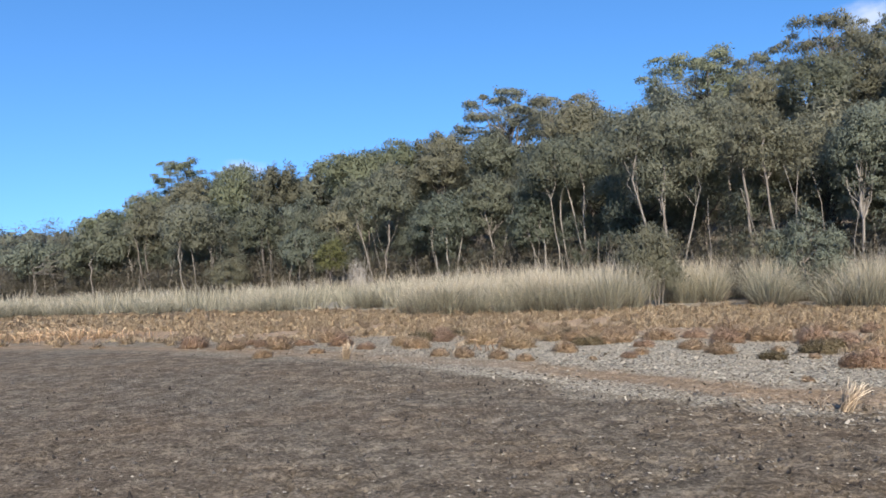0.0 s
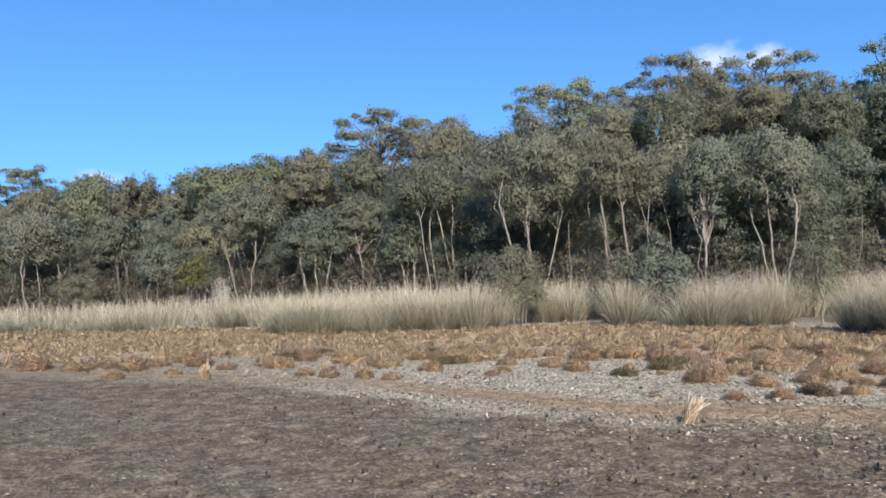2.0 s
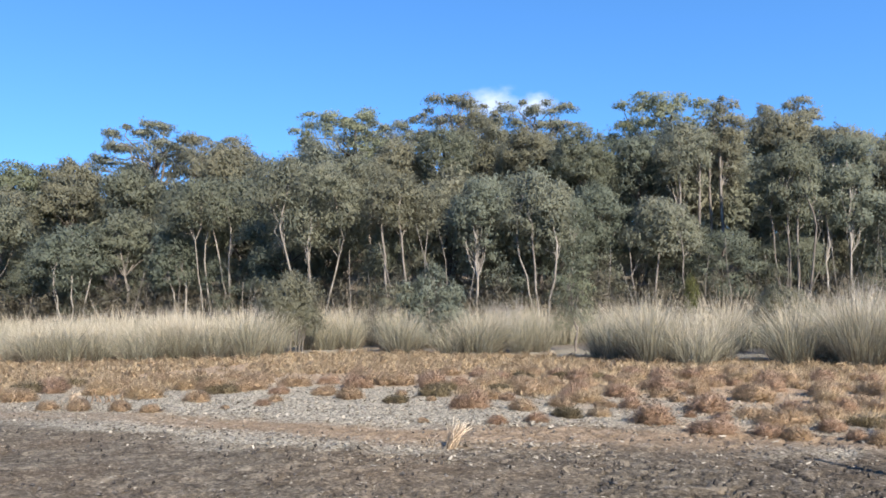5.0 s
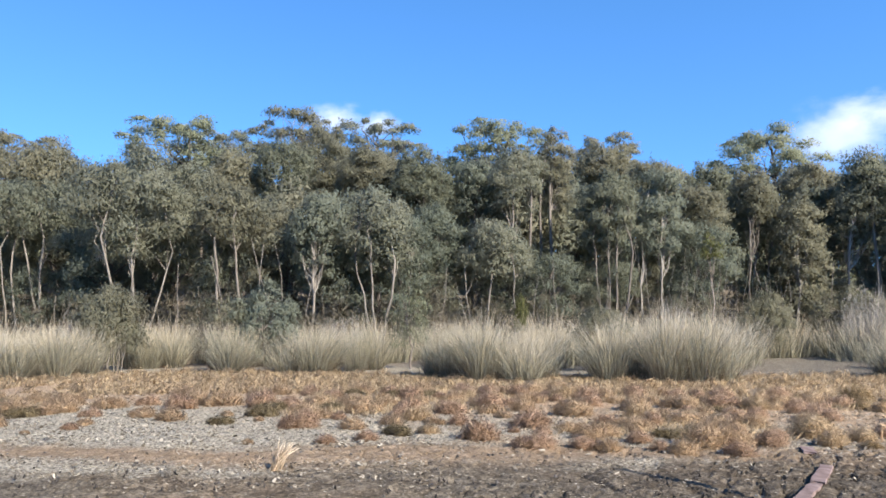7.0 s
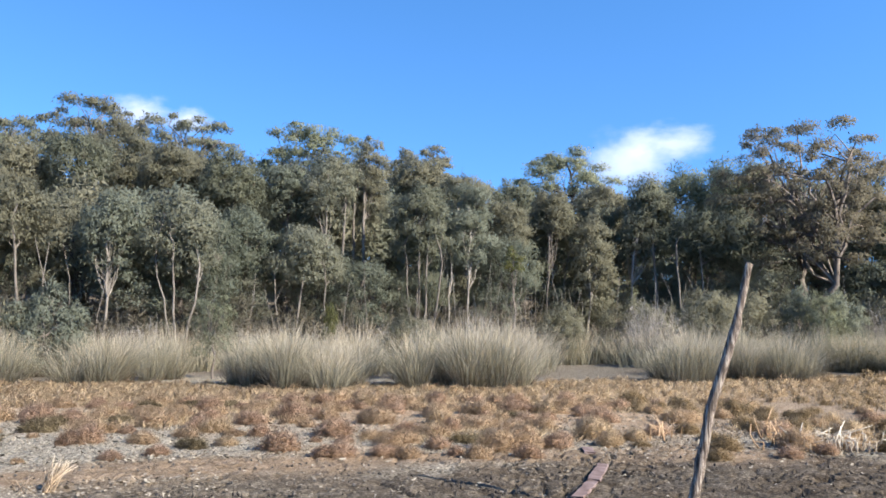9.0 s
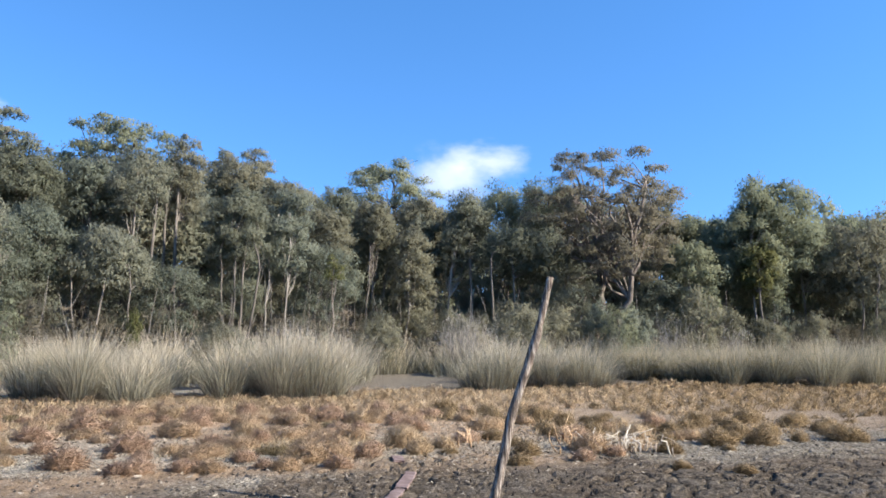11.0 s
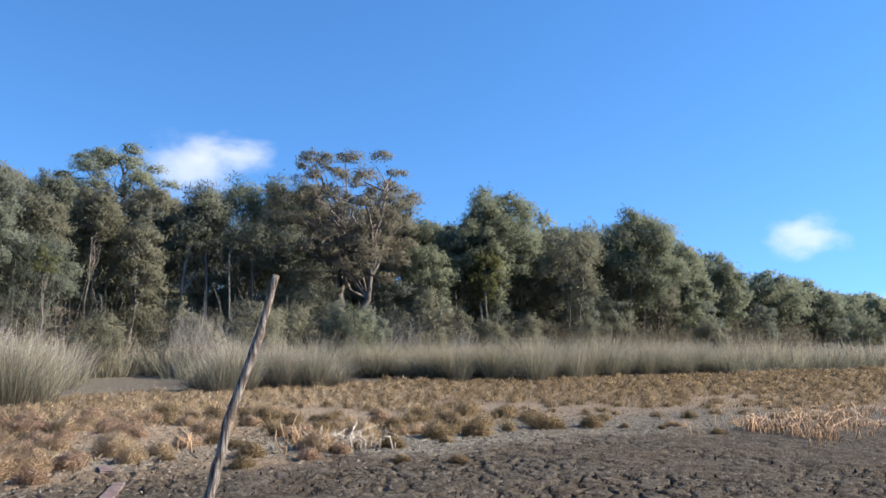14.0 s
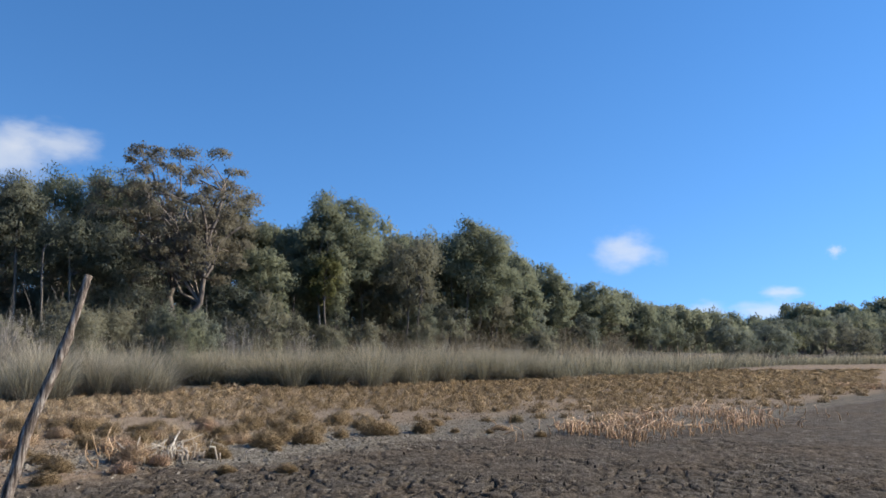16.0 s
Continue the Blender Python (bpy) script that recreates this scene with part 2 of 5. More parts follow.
STUB = simple("dark_stub", ((0.3, (0.017, 0.014, 0.012)), (0.5, (0.032, 0.027, 0.024)), (0.7, (0.065, 0.055, 0.046))), 20.0, 0.9, (1, 1, 1), 0.4, 0.01, 0.3)
FLAKE = simple("pale_litter", ((0.25, (0.121, 0.098, 0.072)), (0.5, (0.250, 0.211, 0.159)), (0.9, (0.420, 0.365, 0.283))), 14.0, 0.85, (1, 1, 1), 0.3, 0.004, 0.7)


# ---- building helpers ----
def build_mesh(name, verts, faces, mat, smooth=False):
    me = bpy.data.meshes.new(name)
    me.from_pydata(np.asarray(verts, float).tolist(), [], [tuple(f) for f in faces] if isinstance(faces, list) else faces.tolist())
    me.materials.append(mat)
    if smooth:
        me.polygons.foreach_set("use_smooth", [True] * len(me.polygons))
    me.update()
    return me


def part(name, me, parent, label=""):
    ob = new(name, me)
    ob.parent = parent
    return tagged(ob, label)


class Tubes:
    """Gathers tapered round limbs into one mesh."""

    def __init__(self, sides=6):
        self.v, self.f, self.n, self.sides = [], [], 0, sides

    def add(self, points, radii, sides=0):
        k = sides or self.sides
        p = np.asarray(points, float)
        d = np.gradient(p, axis=0)
        d /= np.linalg.norm(d, axis=1)[:, None] + 1e-9
        a = np.cross(d, (0.31, 0.95, 0.07))
        a /= np.linalg.norm(a, axis=1)[:, None] + 1e-9
        b = np.cross(d, a)
        w = np.linspace(0, 2 * np.pi, k, endpoint=False)
        r = np.asarray(radii, float)[:, None, None]
        ring = p[:, None, :] + r * (np.cos(w)[None, :, None] * a[:, None, :] + np.sin(w)[None, :, None] * b[:, None, :])
        self.v.append(ring.reshape(-1, 3))
        n0 = self.n
        for i in range(len(p) - 1):
            for j in range(k):
                j2 = (j + 1) % k
                self.f.append((n0 + i * k + j, n0 + i * k + j2, n0 + (i + 1) * k + j2, n0 + (i + 1) * k + j))
        self.f.append(tuple(n0 + (len(p) - 1) * k + j for j in range(k)))
        self.n += len(p) * k

    def mesh(self, name, mat):
        return build_mesh(name, np.concatenate(self.v), self.f, mat, True)


def bend(rng, a, b, n, wobble, sag=0.0):
    """A crooked line from a to b."""
    t = np.linspace(0, 1, n)[:, None]
    p = np.asarray(a) * (1 - t) + np.asarray(b) * t
    off = rng.normal(0, wobble, (n, 3))
    off[0] = off[-1] = 0
    p = p + off
    p[:, 2] += sag * np.sin(np.pi * t[:, 0])
    return p


def ball(level):
    bm = bmesh.new()
    bmesh.ops.create_icosphere(bm, subdivisions=level, radius=1.0)
    v = np.array([k.co[:] for k in bm.verts])
    f = np.array([[k.index for k in q.verts] for q in bm.faces])
    bm.free()
    return v, f


BALL = {1: ball(1), 2: ball(2)}


def cores(rng, centres, radii, squash, level=2, rough=0.16):
    """The dense uneven hearts of clusters: vertices, faces, soft normals."""
    v, f = BALL[level]
    n, m = len(centres), len(v)
    squash = np.asarray(squash, float).reshape(-1, 1, 3)
    d = v[None] * rng.normal(1.0, rough, (n, m, 1)) + rng.normal(0, rough * 0.5, (n, m, 3))
    soft = v[None] + rng.normal(0, 0.22, (n, m, 3)) + np.array((0, 0, 0.12))
    soft /= np.linalg.norm(soft, axis=2)[..., None]
    p = centres[:, None] + d * np.asarray(radii)[:, None, None] * squash
    return p.reshape(-1, 3), (np.arange(n)[:, None, None] * m + f[None]).reshape(-1, 3), soft.reshape(-1, 3)


def leaf_mesh(name, mat, rng, centres, radii, per, length, width, flat=0.85, droop=0.5, core=0.0, level=1, middle=None, low=-0.6, hollow=0.3):
    """Slim three-cornered leaves on the lumpy shells of billowing clusters round dense hearts, shaded as part of their cluster."""
    centres, radii = np.asarray(centres, float), np.asarray(radii, float)
    count = np.maximum((np.broadcast_to(per, radii.shape) * (radii / radii.mean()) ** 2).astype(int), 8)
    c, r = np.repeat(centres, count, axis=0), np.repeat(radii, count)[:, None]
    n = len(c)
    d = rng.normal(0, 1, (n, 3))
    d /= np.linalg.norm(d, axis=1)[:, None]
    d[:, 2] = np.where(d[:, 2] < low, -d[:, 2], d[:, 2])
    lump = np.zeros(n)
    for k, much in ((2.4, 0.19), (5.5, 0.13)):
        for _ in range(2):
            ways = np.repeat(rng.normal(0, k, (len(radii), 3)), count, axis=0)
            lump += much * np.sin(np.sum(ways * d, axis=1) + np.repeat(rng.uniform(0, 6.28, len(radii)), count))
    reach = rng.uniform(hollow, 1.05, n) ** 0.7 * (1 + lump) + 0.3 * np.maximum(rng.random(n) - 0.85, 0) / 0.15
    p = c + d * r * reach[:, None] * np.repeat(rng.uniform(0.75, 1.25, (len(radii), 3)), count, axis=0) * np.array((1, 1, flat))
    along = rng.normal(0, 0.8, (n, 3)) + np.array((0, 0, -droop * 2)) + d * 0.5
    along /= np.linalg.norm(along, axis=1)[:, None]
    nor = d + rng.normal(0, 0.45, (n, 3)) + np.array((0, 0, 0.15))
    side = np.cross(along, nor)
    side /= np.linalg.norm(side, axis=1)[:, None] + 1e-9
    s = rng.uniform(0.6, 1.4, (n, 1))
    l_, w_ = along * length * s / 2, side * width * s / 2
    v = np.stack([p - l_ + w_, p - l_ - w_, p + l_], 1)
    g = np.cross(v[:, 1] - v[:, 0], v[:, 2] - v[:, 0])
    wrong = np.sum(g * nor, axis=1) < 0
    v[wrong] = v[wrong][:, (1, 0, 2)]
    soft = d + rng.normal(0, 0.38, (n, 3)) + np.array((0, 0, 0.1))
    if middle is not None:
        whole = (p - middle[0]) / middle[1]
        soft = 0.7 * soft + 0.4 * whole / (np.linalg.norm(whole, axis=1)[:, None] + 1e-9)
    soft /= np.linalg.norm(soft, axis=1)[:, None]
    v, S = v.reshape(-1, 3), [np.repeat(soft, 3, axis=0)]
    f = np.arange(len(v)).reshape(-1, 3)
    if core:
        p, q, soft = cores(rng, centres, radii * core, (1, 1, flat), level, 0.24)
        f = np.concatenate([f, q + len(v)])
        v = np.concatenate([v, p])
        S.append(soft)
    me = build_mesh(name, v, f, mat, True)
    me.normals_split_custom_set_from_vertices(np.concatenate(S).tolist())
    return me


def spread_points(rng, n, centre, radii, low=-0.7, hollow=0.45, tries=12):
    """n points spread evenly in a hollow ellipsoid."""
    out = []
    for _ in range(n):
        best, far = None, -1
        for _ in range(tries):
            d = rng.normal(0, 1, 3)
            d /= np.linalg.norm(d)
            if d[2] < low:
                continue
            p = d * rng.uniform(hollow, 1.0)
            g = min([np.sum((p - q) ** 2) for q in out], default=9)
            if g > far:
                best, far = p, g
        out.append(best if best is not None else np.array((0, 0, 0.9)))
    return np.array(out) * np.asarray(radii) + np.asarray(centre)


def make_tree(name, label, category, seed, height, crown, stems, bark, leaf, clusters=32, cluster_r=0.9, per=430, length=0.16, width=0.066,
              flat=0.85, droop=0.5, lean=0.12, thick=0.12, low=-0.7, hollow=0.5, bare=6, core=0.0, level=1):
    """A tree: stems and limbs that reach into a crown of leaf clusters. crown: centre height, half width, half height."""
    rng = np.random.default_rng(seed)
    cz, cw, ch = crown
    centres = spread_points(rng, clusters, (0, 0, cz), (cw, cw, ch), low, hollow)
    radii = cluster_r * rng.uniform(0.65, 1.3, clusters)
    wood = Tubes(6)
    tips = []
    for s in range(stems):
        turn = rng.uniform(0, 6.28)
        out = lean * height * rng.uniform(0.3, 1.2) * (0.5 if stems == 1 else 1.0)
        foot = np.array((math.cos(turn), math.sin(turn), 0)) * (0.16 * (stems > 1))
        top = np.array((math.cos(turn) * out, math.sin(turn) * out, cz + ch * rng.uniform(0.0, 0.45)))
        foot[2] = -0.3
        line = bend(rng, foot, top, 8, 0.012 * height)
        t0 = thick * rng.uniform(0.75, 1.1)
        wood.add(line, np.linspace(1.0, 0.22, 8) ** 0.8 * t0 * np.array([1.35] + [1.0] * 7), 6)
        tips.append((line, t0))
    for k in range(clusters):
        line, t0 = tips[k % stems]
        i = int(rng.integers(3, 8))
        a = line[i]
        if centres[k][2] < a[2] - 0.4:
            i = max(2, i - 2)
            a = line[i]
        if k < bare * 2 or rng.random() < 0.55:
            r0 = t0 * (0.6 if k < bare else 0.26)
            wood.add(bend(rng, a, centres[k], 5, 0.02 * height, 0.05 * height), np.linspace(1, 0.25, 5) * r0, 3)
    root = tagged(new(name), label, category)
    part("trunk", wood.mesh(name + "_wood", bark), root)
    part("crown", leaf_mesh(name + "_leaves", leaf, rng, centres, radii, per, length, width, flat, droop, core=core, level=level, middle=(np.array((0, 0, cz - 0.2 * ch)), np.array((cw, cw, ch)))), root)
    return root


def place(x, y, z=0.0, turn=0.0, size=1.0, tall=1.0, tip=0.0):
    return pose(x, y, z, tip, 0, turn) @ Matrix.Diagonal((size, size, size * tall, 1))


def polar(azimuth, r):
    return r * math.sin(radians(azimuth)), r * math.cos(radians(azimuth))


# ---- plan: distances round the eye by azimuth (clockwise from +y) ----
MUD_AZ = (-60, -31, -24, -16, -8, 0, 9, 17, 24, 30, 40, 50, 58, 66, 72, 80, 87, 94, 101, 108, 116, 123, 129, 150)
MUD_R = (30, 21.7, 19.2, 16.1, 14.1, 12.3, 10.6, 9.6, 8.8, 8.8, 8.8, 8.9, 9.4, 9.9, 10.6, 11.2, 12.4, 13.6, 14.8, 16.2, 17.2, 22.5, 34, 60)
TUFT_AZ = (-60, -31, -20, -8, 2, 10, 20, 28, 36, 44, 52, 62, 72, 82, 92, 102, 112, 118, 124, 130, 150)
TUFT_R = (32, 22.5, 19, 16.5, 15.2, 14.5, 14.0, 12.8, 11.8, 10.6, 10.3, 10.5, 11.2, 12.2, 14.5, 17.5, 19.5, 21, 27, 40, 70)
REED_AZ = (-60, -31, -24, -16, -8, 0, 9, 17, 25, 33, 42, 49, 56, 64, 70, 76, 86, 94, 101, 107, 115, 119, 123, 130, 150)
REED_R = (60, 43, 38, 36, 32, 29, 27.5, 27.5, 27, 25, 23.2, 23.5, 24, 26, 27.5, 29.5, 36, 39, 43, 47, 63, 90, 130, 175, 220)
WOOD_AZ = (-60, -31, -20, -10, 0, 10, 17, 22, 30, 45, 58, 64, 70, 76, 90, 98, 105, 112, 120, 130, 150)
WOOD_R = (130, 88, 66, 55, 48, 42, 38, 33, 32, 36, 40, 47, 48, 48, 53, 60, 76, 102, 150, 195, 240)
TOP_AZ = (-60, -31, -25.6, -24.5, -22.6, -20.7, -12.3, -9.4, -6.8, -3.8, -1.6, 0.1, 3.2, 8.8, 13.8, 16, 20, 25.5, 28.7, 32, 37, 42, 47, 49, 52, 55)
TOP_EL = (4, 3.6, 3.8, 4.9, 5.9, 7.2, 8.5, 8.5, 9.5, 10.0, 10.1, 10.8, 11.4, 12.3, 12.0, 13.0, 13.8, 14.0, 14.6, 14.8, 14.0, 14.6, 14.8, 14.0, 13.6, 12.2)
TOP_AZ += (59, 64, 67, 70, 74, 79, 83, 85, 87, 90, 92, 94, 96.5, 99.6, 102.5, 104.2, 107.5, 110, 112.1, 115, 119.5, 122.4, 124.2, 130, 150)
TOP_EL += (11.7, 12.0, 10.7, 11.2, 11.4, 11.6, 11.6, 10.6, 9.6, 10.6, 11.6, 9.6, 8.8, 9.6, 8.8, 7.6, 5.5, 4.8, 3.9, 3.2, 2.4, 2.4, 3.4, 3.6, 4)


def mud_r(a):
    return np.interp(a, MUD_AZ, MUD_R)


def tuft_r(a):
    return np.interp(a, TUFT_AZ, TUFT_R)


def reed_r(a):
    return np.interp(a, REED_AZ, REED_R)


def wood_r(a):
    return np.interp(a, WOOD_AZ, WOOD_R)


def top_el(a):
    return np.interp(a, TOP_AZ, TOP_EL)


def land(x, y):
    """Height of the ground: flat lake bed, a wooded slope behind the reeds."""
    x, y = np.asarray(x, float), np.asarray(y, float)
    r, a = np.hypot(x, y), np.degrees(np.arctan2(x, y))
    rise = np.interp(a, (-180, -60, -25, 0, 60, 80, 105, 130, 180), (0, 0.02, 0.06, 0.15, 0.15, 0.10, 0.05, 0.03, 0))
    d = np.clip(r - wood_r(a) - 3, 0, 45)
    far = np.clip((r - 260) / 500, 0, 1) * 22
    return d * rise * np.clip(d / 12, 0, 1) + far


# ---- ground: one sheet to the horizon, finest on the near mud ----
def ground():
    rng = np.random.default_rng(3)
    az = np.concatenate([np.arange(-180, -36, 2.0), np.arange(-36, 45, 0.25), np.arange(45, 132, 0.16), np.arange(132, 180, 2.0)])
    rr = np.concatenate([[0.0, 0.25], np.arange(0.5, 5.0, 0.4), np.arange(5.0, 16, 0.06), np.arange(16, 22, 0.16), np.arange(22, 32, 0.4), np.arange(32, 70, 0.9), np.geomspace(70, 4500, 42)])
    A, R = np.meshgrid(az, rr)
    X, Y = R * np.sin(np.radians(A)), R * np.cos(np.radians(A))
    Z = land(X, Y)
    # cracked plates: jittered cells, edges sunk
    def plates(cell, sway):
        wx, wy = X + sway * np.sin(5.1 * Y + 1.3 * np.sin(3.1 * X)), Y + sway * np.sin(4.7 * X + 1.1 * np.sin(2.9 * Y))
        ci, cj = np.floor(wx / cell).astype(int), np.floor(wy / cell).astype(int)
        f1, f2, hgt = np.full(X.shape, 9.0), np.full(X.shape, 9.0), np.zeros(X.shape)
        for di in (-1, 0, 1):
            for dj in (-1, 0, 1):
                i, j = ci + di, cj + dj
                h = np.sin(i * 127.1 + j * 311.7) * 43758.5453
                k = np.sin(i * 269.5 + j * 183.3) * 43758.5453
                u, w = h - np.floor(h), k - np.floor(k)
                d = np.hypot((i + u) * cell - wx, (j + w) * cell - wy)
                near = d < f1
                f2 = np.where(near, f1, np.minimum(f2, d))
                hgt = np.where(near, u, hgt)
                f1 = np.where(near, d, f1)
        return f1, f2, hgt

    f1, f2, hgt = plates(0.33, 0.08)
    g1, g2, tilt = plates(0.62, 0.12)
    wide = np.clip(1 - (g2 - g1 - 0.022) / 0.05, 0, 1) * np.interp(A, (-20, 30, 60, 85, 130), (0.15, 0.3, 0.5, 0.45, 0.45)) * np.clip(0.45 + 1.1 * tilt, 0, 1)
    # one long crack near the boards
    for (x0, y0), (x1, y1) in (((6.55, 5.5), (6.4, 5.05)), ((6.4, 5.05), (6.24, 4.72)), ((6.24, 4.72), (6.3, 4.45)), ((6.3, 4.45), (6.5, 4.15)), ((6.5, 4.15), (6.75, 3.75))):
        u = np.clip(((X - x0) * (x1 - x0) + (Y - y0) * (y1 - y0)) / ((x1 - x0) ** 2 + (y1 - y0) ** 2), 0, 1)
        wide = np.maximum(wide, np.clip(1.6 - np.hypot(X - x0 - u * (x1 - x0), Y - y0 - u * (y1 - y0)) / 0.035, 0, 1))
    edge = np.clip((f2 - f1 - 0.013) / 0.022, 0, 1)
    open_ = np.clip(0.55 + 0.9 * np.sin(1.3 * X + 1.1 * np.sin(0.9 * Y)) * np.sin(1.1 * Y + 1.7 * np.sin(0.7 * X)) + 0.4 * (hgt - 0.5), 0.12, 1)
    open_ *= np.interp(A, (-40, 20, 50, 80, 130), (0.25, 0.4, 0.8, 1.0, 1.1))
    fade = np.clip((R - 4.4) / 0.6, 0, 1) * np.clip((20 - R) / 8, 0, 1) * np.interp(A, (-50, -34, 132, 148), (0, 1, 1, 0))
    lumps = 0.009 * np.sin(2.3 * X + 1.7 * np.sin(1.9 * Y)) * np.sin(2.1 * Y + 1.3 * np.sin(2.7 * X)) + 0.005 * np.sin(7.9 * X + 2 * np.sin(5.3 * Y)) * np.sin(8.3 * Y + 2 * np.sin(6.1 * X))
    rough = rng.normal(0, 0.0032, X.shape)
    Z = Z + fade * (0.08 * (edge - 1) * open_ + 0.012 * (hgt - 0.5) + rough - 0.06 * wide) + np.clip((60 - R) / 30, 0, 1) * lumps
    nr, na = X.shape
    idx = np.arange(nr * na).reshape(nr, na)
    nxt = np.roll(idx, -1, axis=1)
    F = np.stack([idx[:-1], idx[1:], nxt[1:], nxt[:-1]], -1).reshape(-1, 4)[:, ::-1]
    me = build_mesh("ground", np.stack([X, Y, Z], -1).reshape(-1, 3), F[:, ::-1], GROUND, True)
    # what lies on it: pale chips, brown turf, dark leaf mould
    wav = 0.6 * np.sin(1.1 * X + 0.8 * np.sin(1.7 * Y)) + 0.5 * np.sin(1.6 * Y + np.sin(2.3 * X)) + 0.35 * np.sin(5.2 * X + 2.0 * np.sin(4.1 * Y))
    mud, tuft, reed, wood = mud_r(A), tuft_r(A), reed_r(A), wood_r(A)
    chips = np.clip((R - mud + np.interp(A, (30, 48, 75, 90), (0.7, -0.3, -0.3, 0.5)) + 0.6 * wav) / 0.8, 0, 1) * np.interp(A, (-40, -20, -5, 5, 60, 75, 100, 130), (0.15, 0.25, 0.6, 1, 1, 0.7, 0.35, 0.2))
    chips *= np.clip((reed - R) / 4, 0.35, 1)
    chips = np.maximum(chips, 0.8 * np.clip((R - reed + 2.5) / 1.5, 0, 1) * np.interp(A, (-40, 48, 56, 66, 130), (1, 1, 0.2, 0.1, 0.5)))
    turf = np.clip((R - tuft - 1.2 + 0.9 * wav) / 2.4, 0, 1) * np.clip((reed - R - 0.5 + wav) / 2, 0, 1)
    strip = np.clip(1.35 * np.exp(-((R - mud - 0.95 - 0.25 * wav) / 0.6) ** 2), 0, 1) * np.interp(A, (-40, -30, -10, 0, 6, 12, 52, 66, 80), (0.8, 0.9, 0.9, 0.5, 0.6, 1, 1, 0.8, 0))
    strip *= np.clip(1.0 + 0.3 * wav, 0, 1)
    chips *= 1 - strip
    turf = np.clip(np.maximum(turf * 0.9 * (1 - strip), strip * 0.62), 0, 1)
    turf *= np.interp(A, (66, 88), (1, 0.55))
    moss = 0.8 * np.exp(-(((X - 10.9) / 0.7) ** 2 + ((Y - 3.1) / 0.8) ** 2)) + 0.7 * np.exp(-(((X - 7.9) / 0.6) ** 2 + ((Y - 7.5) / 0.5) ** 2))
    turf = np.clip(turf + moss, 0, 1)
    mould = np.clip((R - wood + 5) / 4, 0, 1)
    col = me.color_attributes.new("zone", "FLOAT_COLOR", "POINT")
    # alpha: broad mud tone, plus the shade of the wide cracks put into the colour
    data = np.stack([chips, turf, mould, np.clip(np.interp(X - 0.9 * Y, (-14, -3, 5, 10), (0.26, 0.14, 0.57, 0.66)) + 0.06 * wav, 0, 0.6) + 0.4 * wide * fade], -1).reshape(-1)
    col.data.foreach_set("color", data)
    return tagged(new("ground", me), "dry cracked grey-brown lake bed with pale litter and turf", "ground", kind="structure")


ground()


# ---- grasses ----
def blades(rng, feet, height, width, splay, curve=0.5, segs=2):
    """Grass blades from feet (n, 3): narrow, tapering, leaning outward by splay (n, 2)."""
    n = len(feet)
    h = np.broadcast_to(height, (n,))[:, None]
    w = np.broadcast_to(width, (n,))[:, None]
    turn = rng.uniform(0, 6.28, n)
    side = np.stack([np.cos(turn), np.sin(turn), np.zeros(n)], -1) * w / 2
    rows, out = [], np.concatenate([splay, np.zeros((n, 1))], 1)
    for k in range(segs + 1):
        t = k / segs
        p = feet + out * h * (t * (1 - curve) + t * t * curve) + np.array((0, 0, 1)) * h * (t - 0.35 * curve * t * t * np.linalg.norm(splay, axis=1)[:, None])
        s = side * (1 - 0.85 * t)
        rows.append(np.stack([p - s, p + s], 1))
    v = np.stack(rows, 1).reshape(-1, 3)
    base = np.arange(n)[:, None] * (2 * (segs + 1))
    f = np.concatenate([base + np.array((2 * k, 2 * k + 1, 2 * k + 3, 2 * k + 2)) for k in range(segs)])
    return v, f


def tuft_mesh(name, seed, n, radius, height, width, spread, mat, curve=0.5, segs=2, up=0.15):
    rng = np.random.default_rng(seed)
    r, a = radius * np.sqrt(rng.random(n)), rng.uniform(0, 6.28, n)
    feet = np.stack([r * np.cos(a), r * np.sin(a), np.full(n, -0.02)], -1)
    lean = (r / radius * spread + rng.normal(0, up, n))[:, None]
    splay = np.stack([np.cos(a), np.sin(a)], -1) * lean + rng.normal(0, up, (n, 2))
    v, f = blades(rng, feet, height * (1.14 - 0.75 * rng.random(n) ** 1.6), width * rng.uniform(0.6, 1.3, n), splay, curve, segs)
    return build_mesh(name, v, f, mat)


# reed tussocks along the front: azimuth, distance, half the width of the group
FRONT = ((-1.6, 27.5, 0.8), (0.4, 27, 1.0), (1.8, 27.6, 0.5), (5.6, 27, 0.6), (7.2, 26.5, 0.7), (9.0, 26.8, 0.8), (11, 26.6, 0.7), (12.8, 27, 0.5), (17.6, 31, 0.6), (19.4, 31.6, 0.6), (23.2, 27.8, 0.8), (25.0, 31.5, 0.6),
         (29.0, 27, 0.7), (31.0, 26.8, 0.9), (32.8, 27.2, 0.5), (39.6, 24, 0.6), (41.6, 22.6, 0.9), (44.0, 22.4, 0.9), (45.6, 23.4, 0.5), (51.6, 23.2, 0.5), (53.6, 23.6, 0.8), (56.4, 23.0, 0.7), (58.0, 23.3, 0.7))
FRONT_RIGHT = ((70.0, 27.2, 0.6), (71.4, 27.6, 0.5), (74.2, 29.2, 0.7), (76.0, 29.4, 0.9), (77.6, 30.2, 0.6), (80.4, 37.5, 1.0), (82.6, 38, 0.8), (84.6, 36.2, 1.0), (87, 35, 1.1), (89.6, 36, 1.1), (92, 35.5, 1.2), (94.8, 38, 1.2), (97.6, 39.5, 1.2),
               (100.4, 42, 1.2), (103, 44, 1.2), (105.8, 47, 1.4))
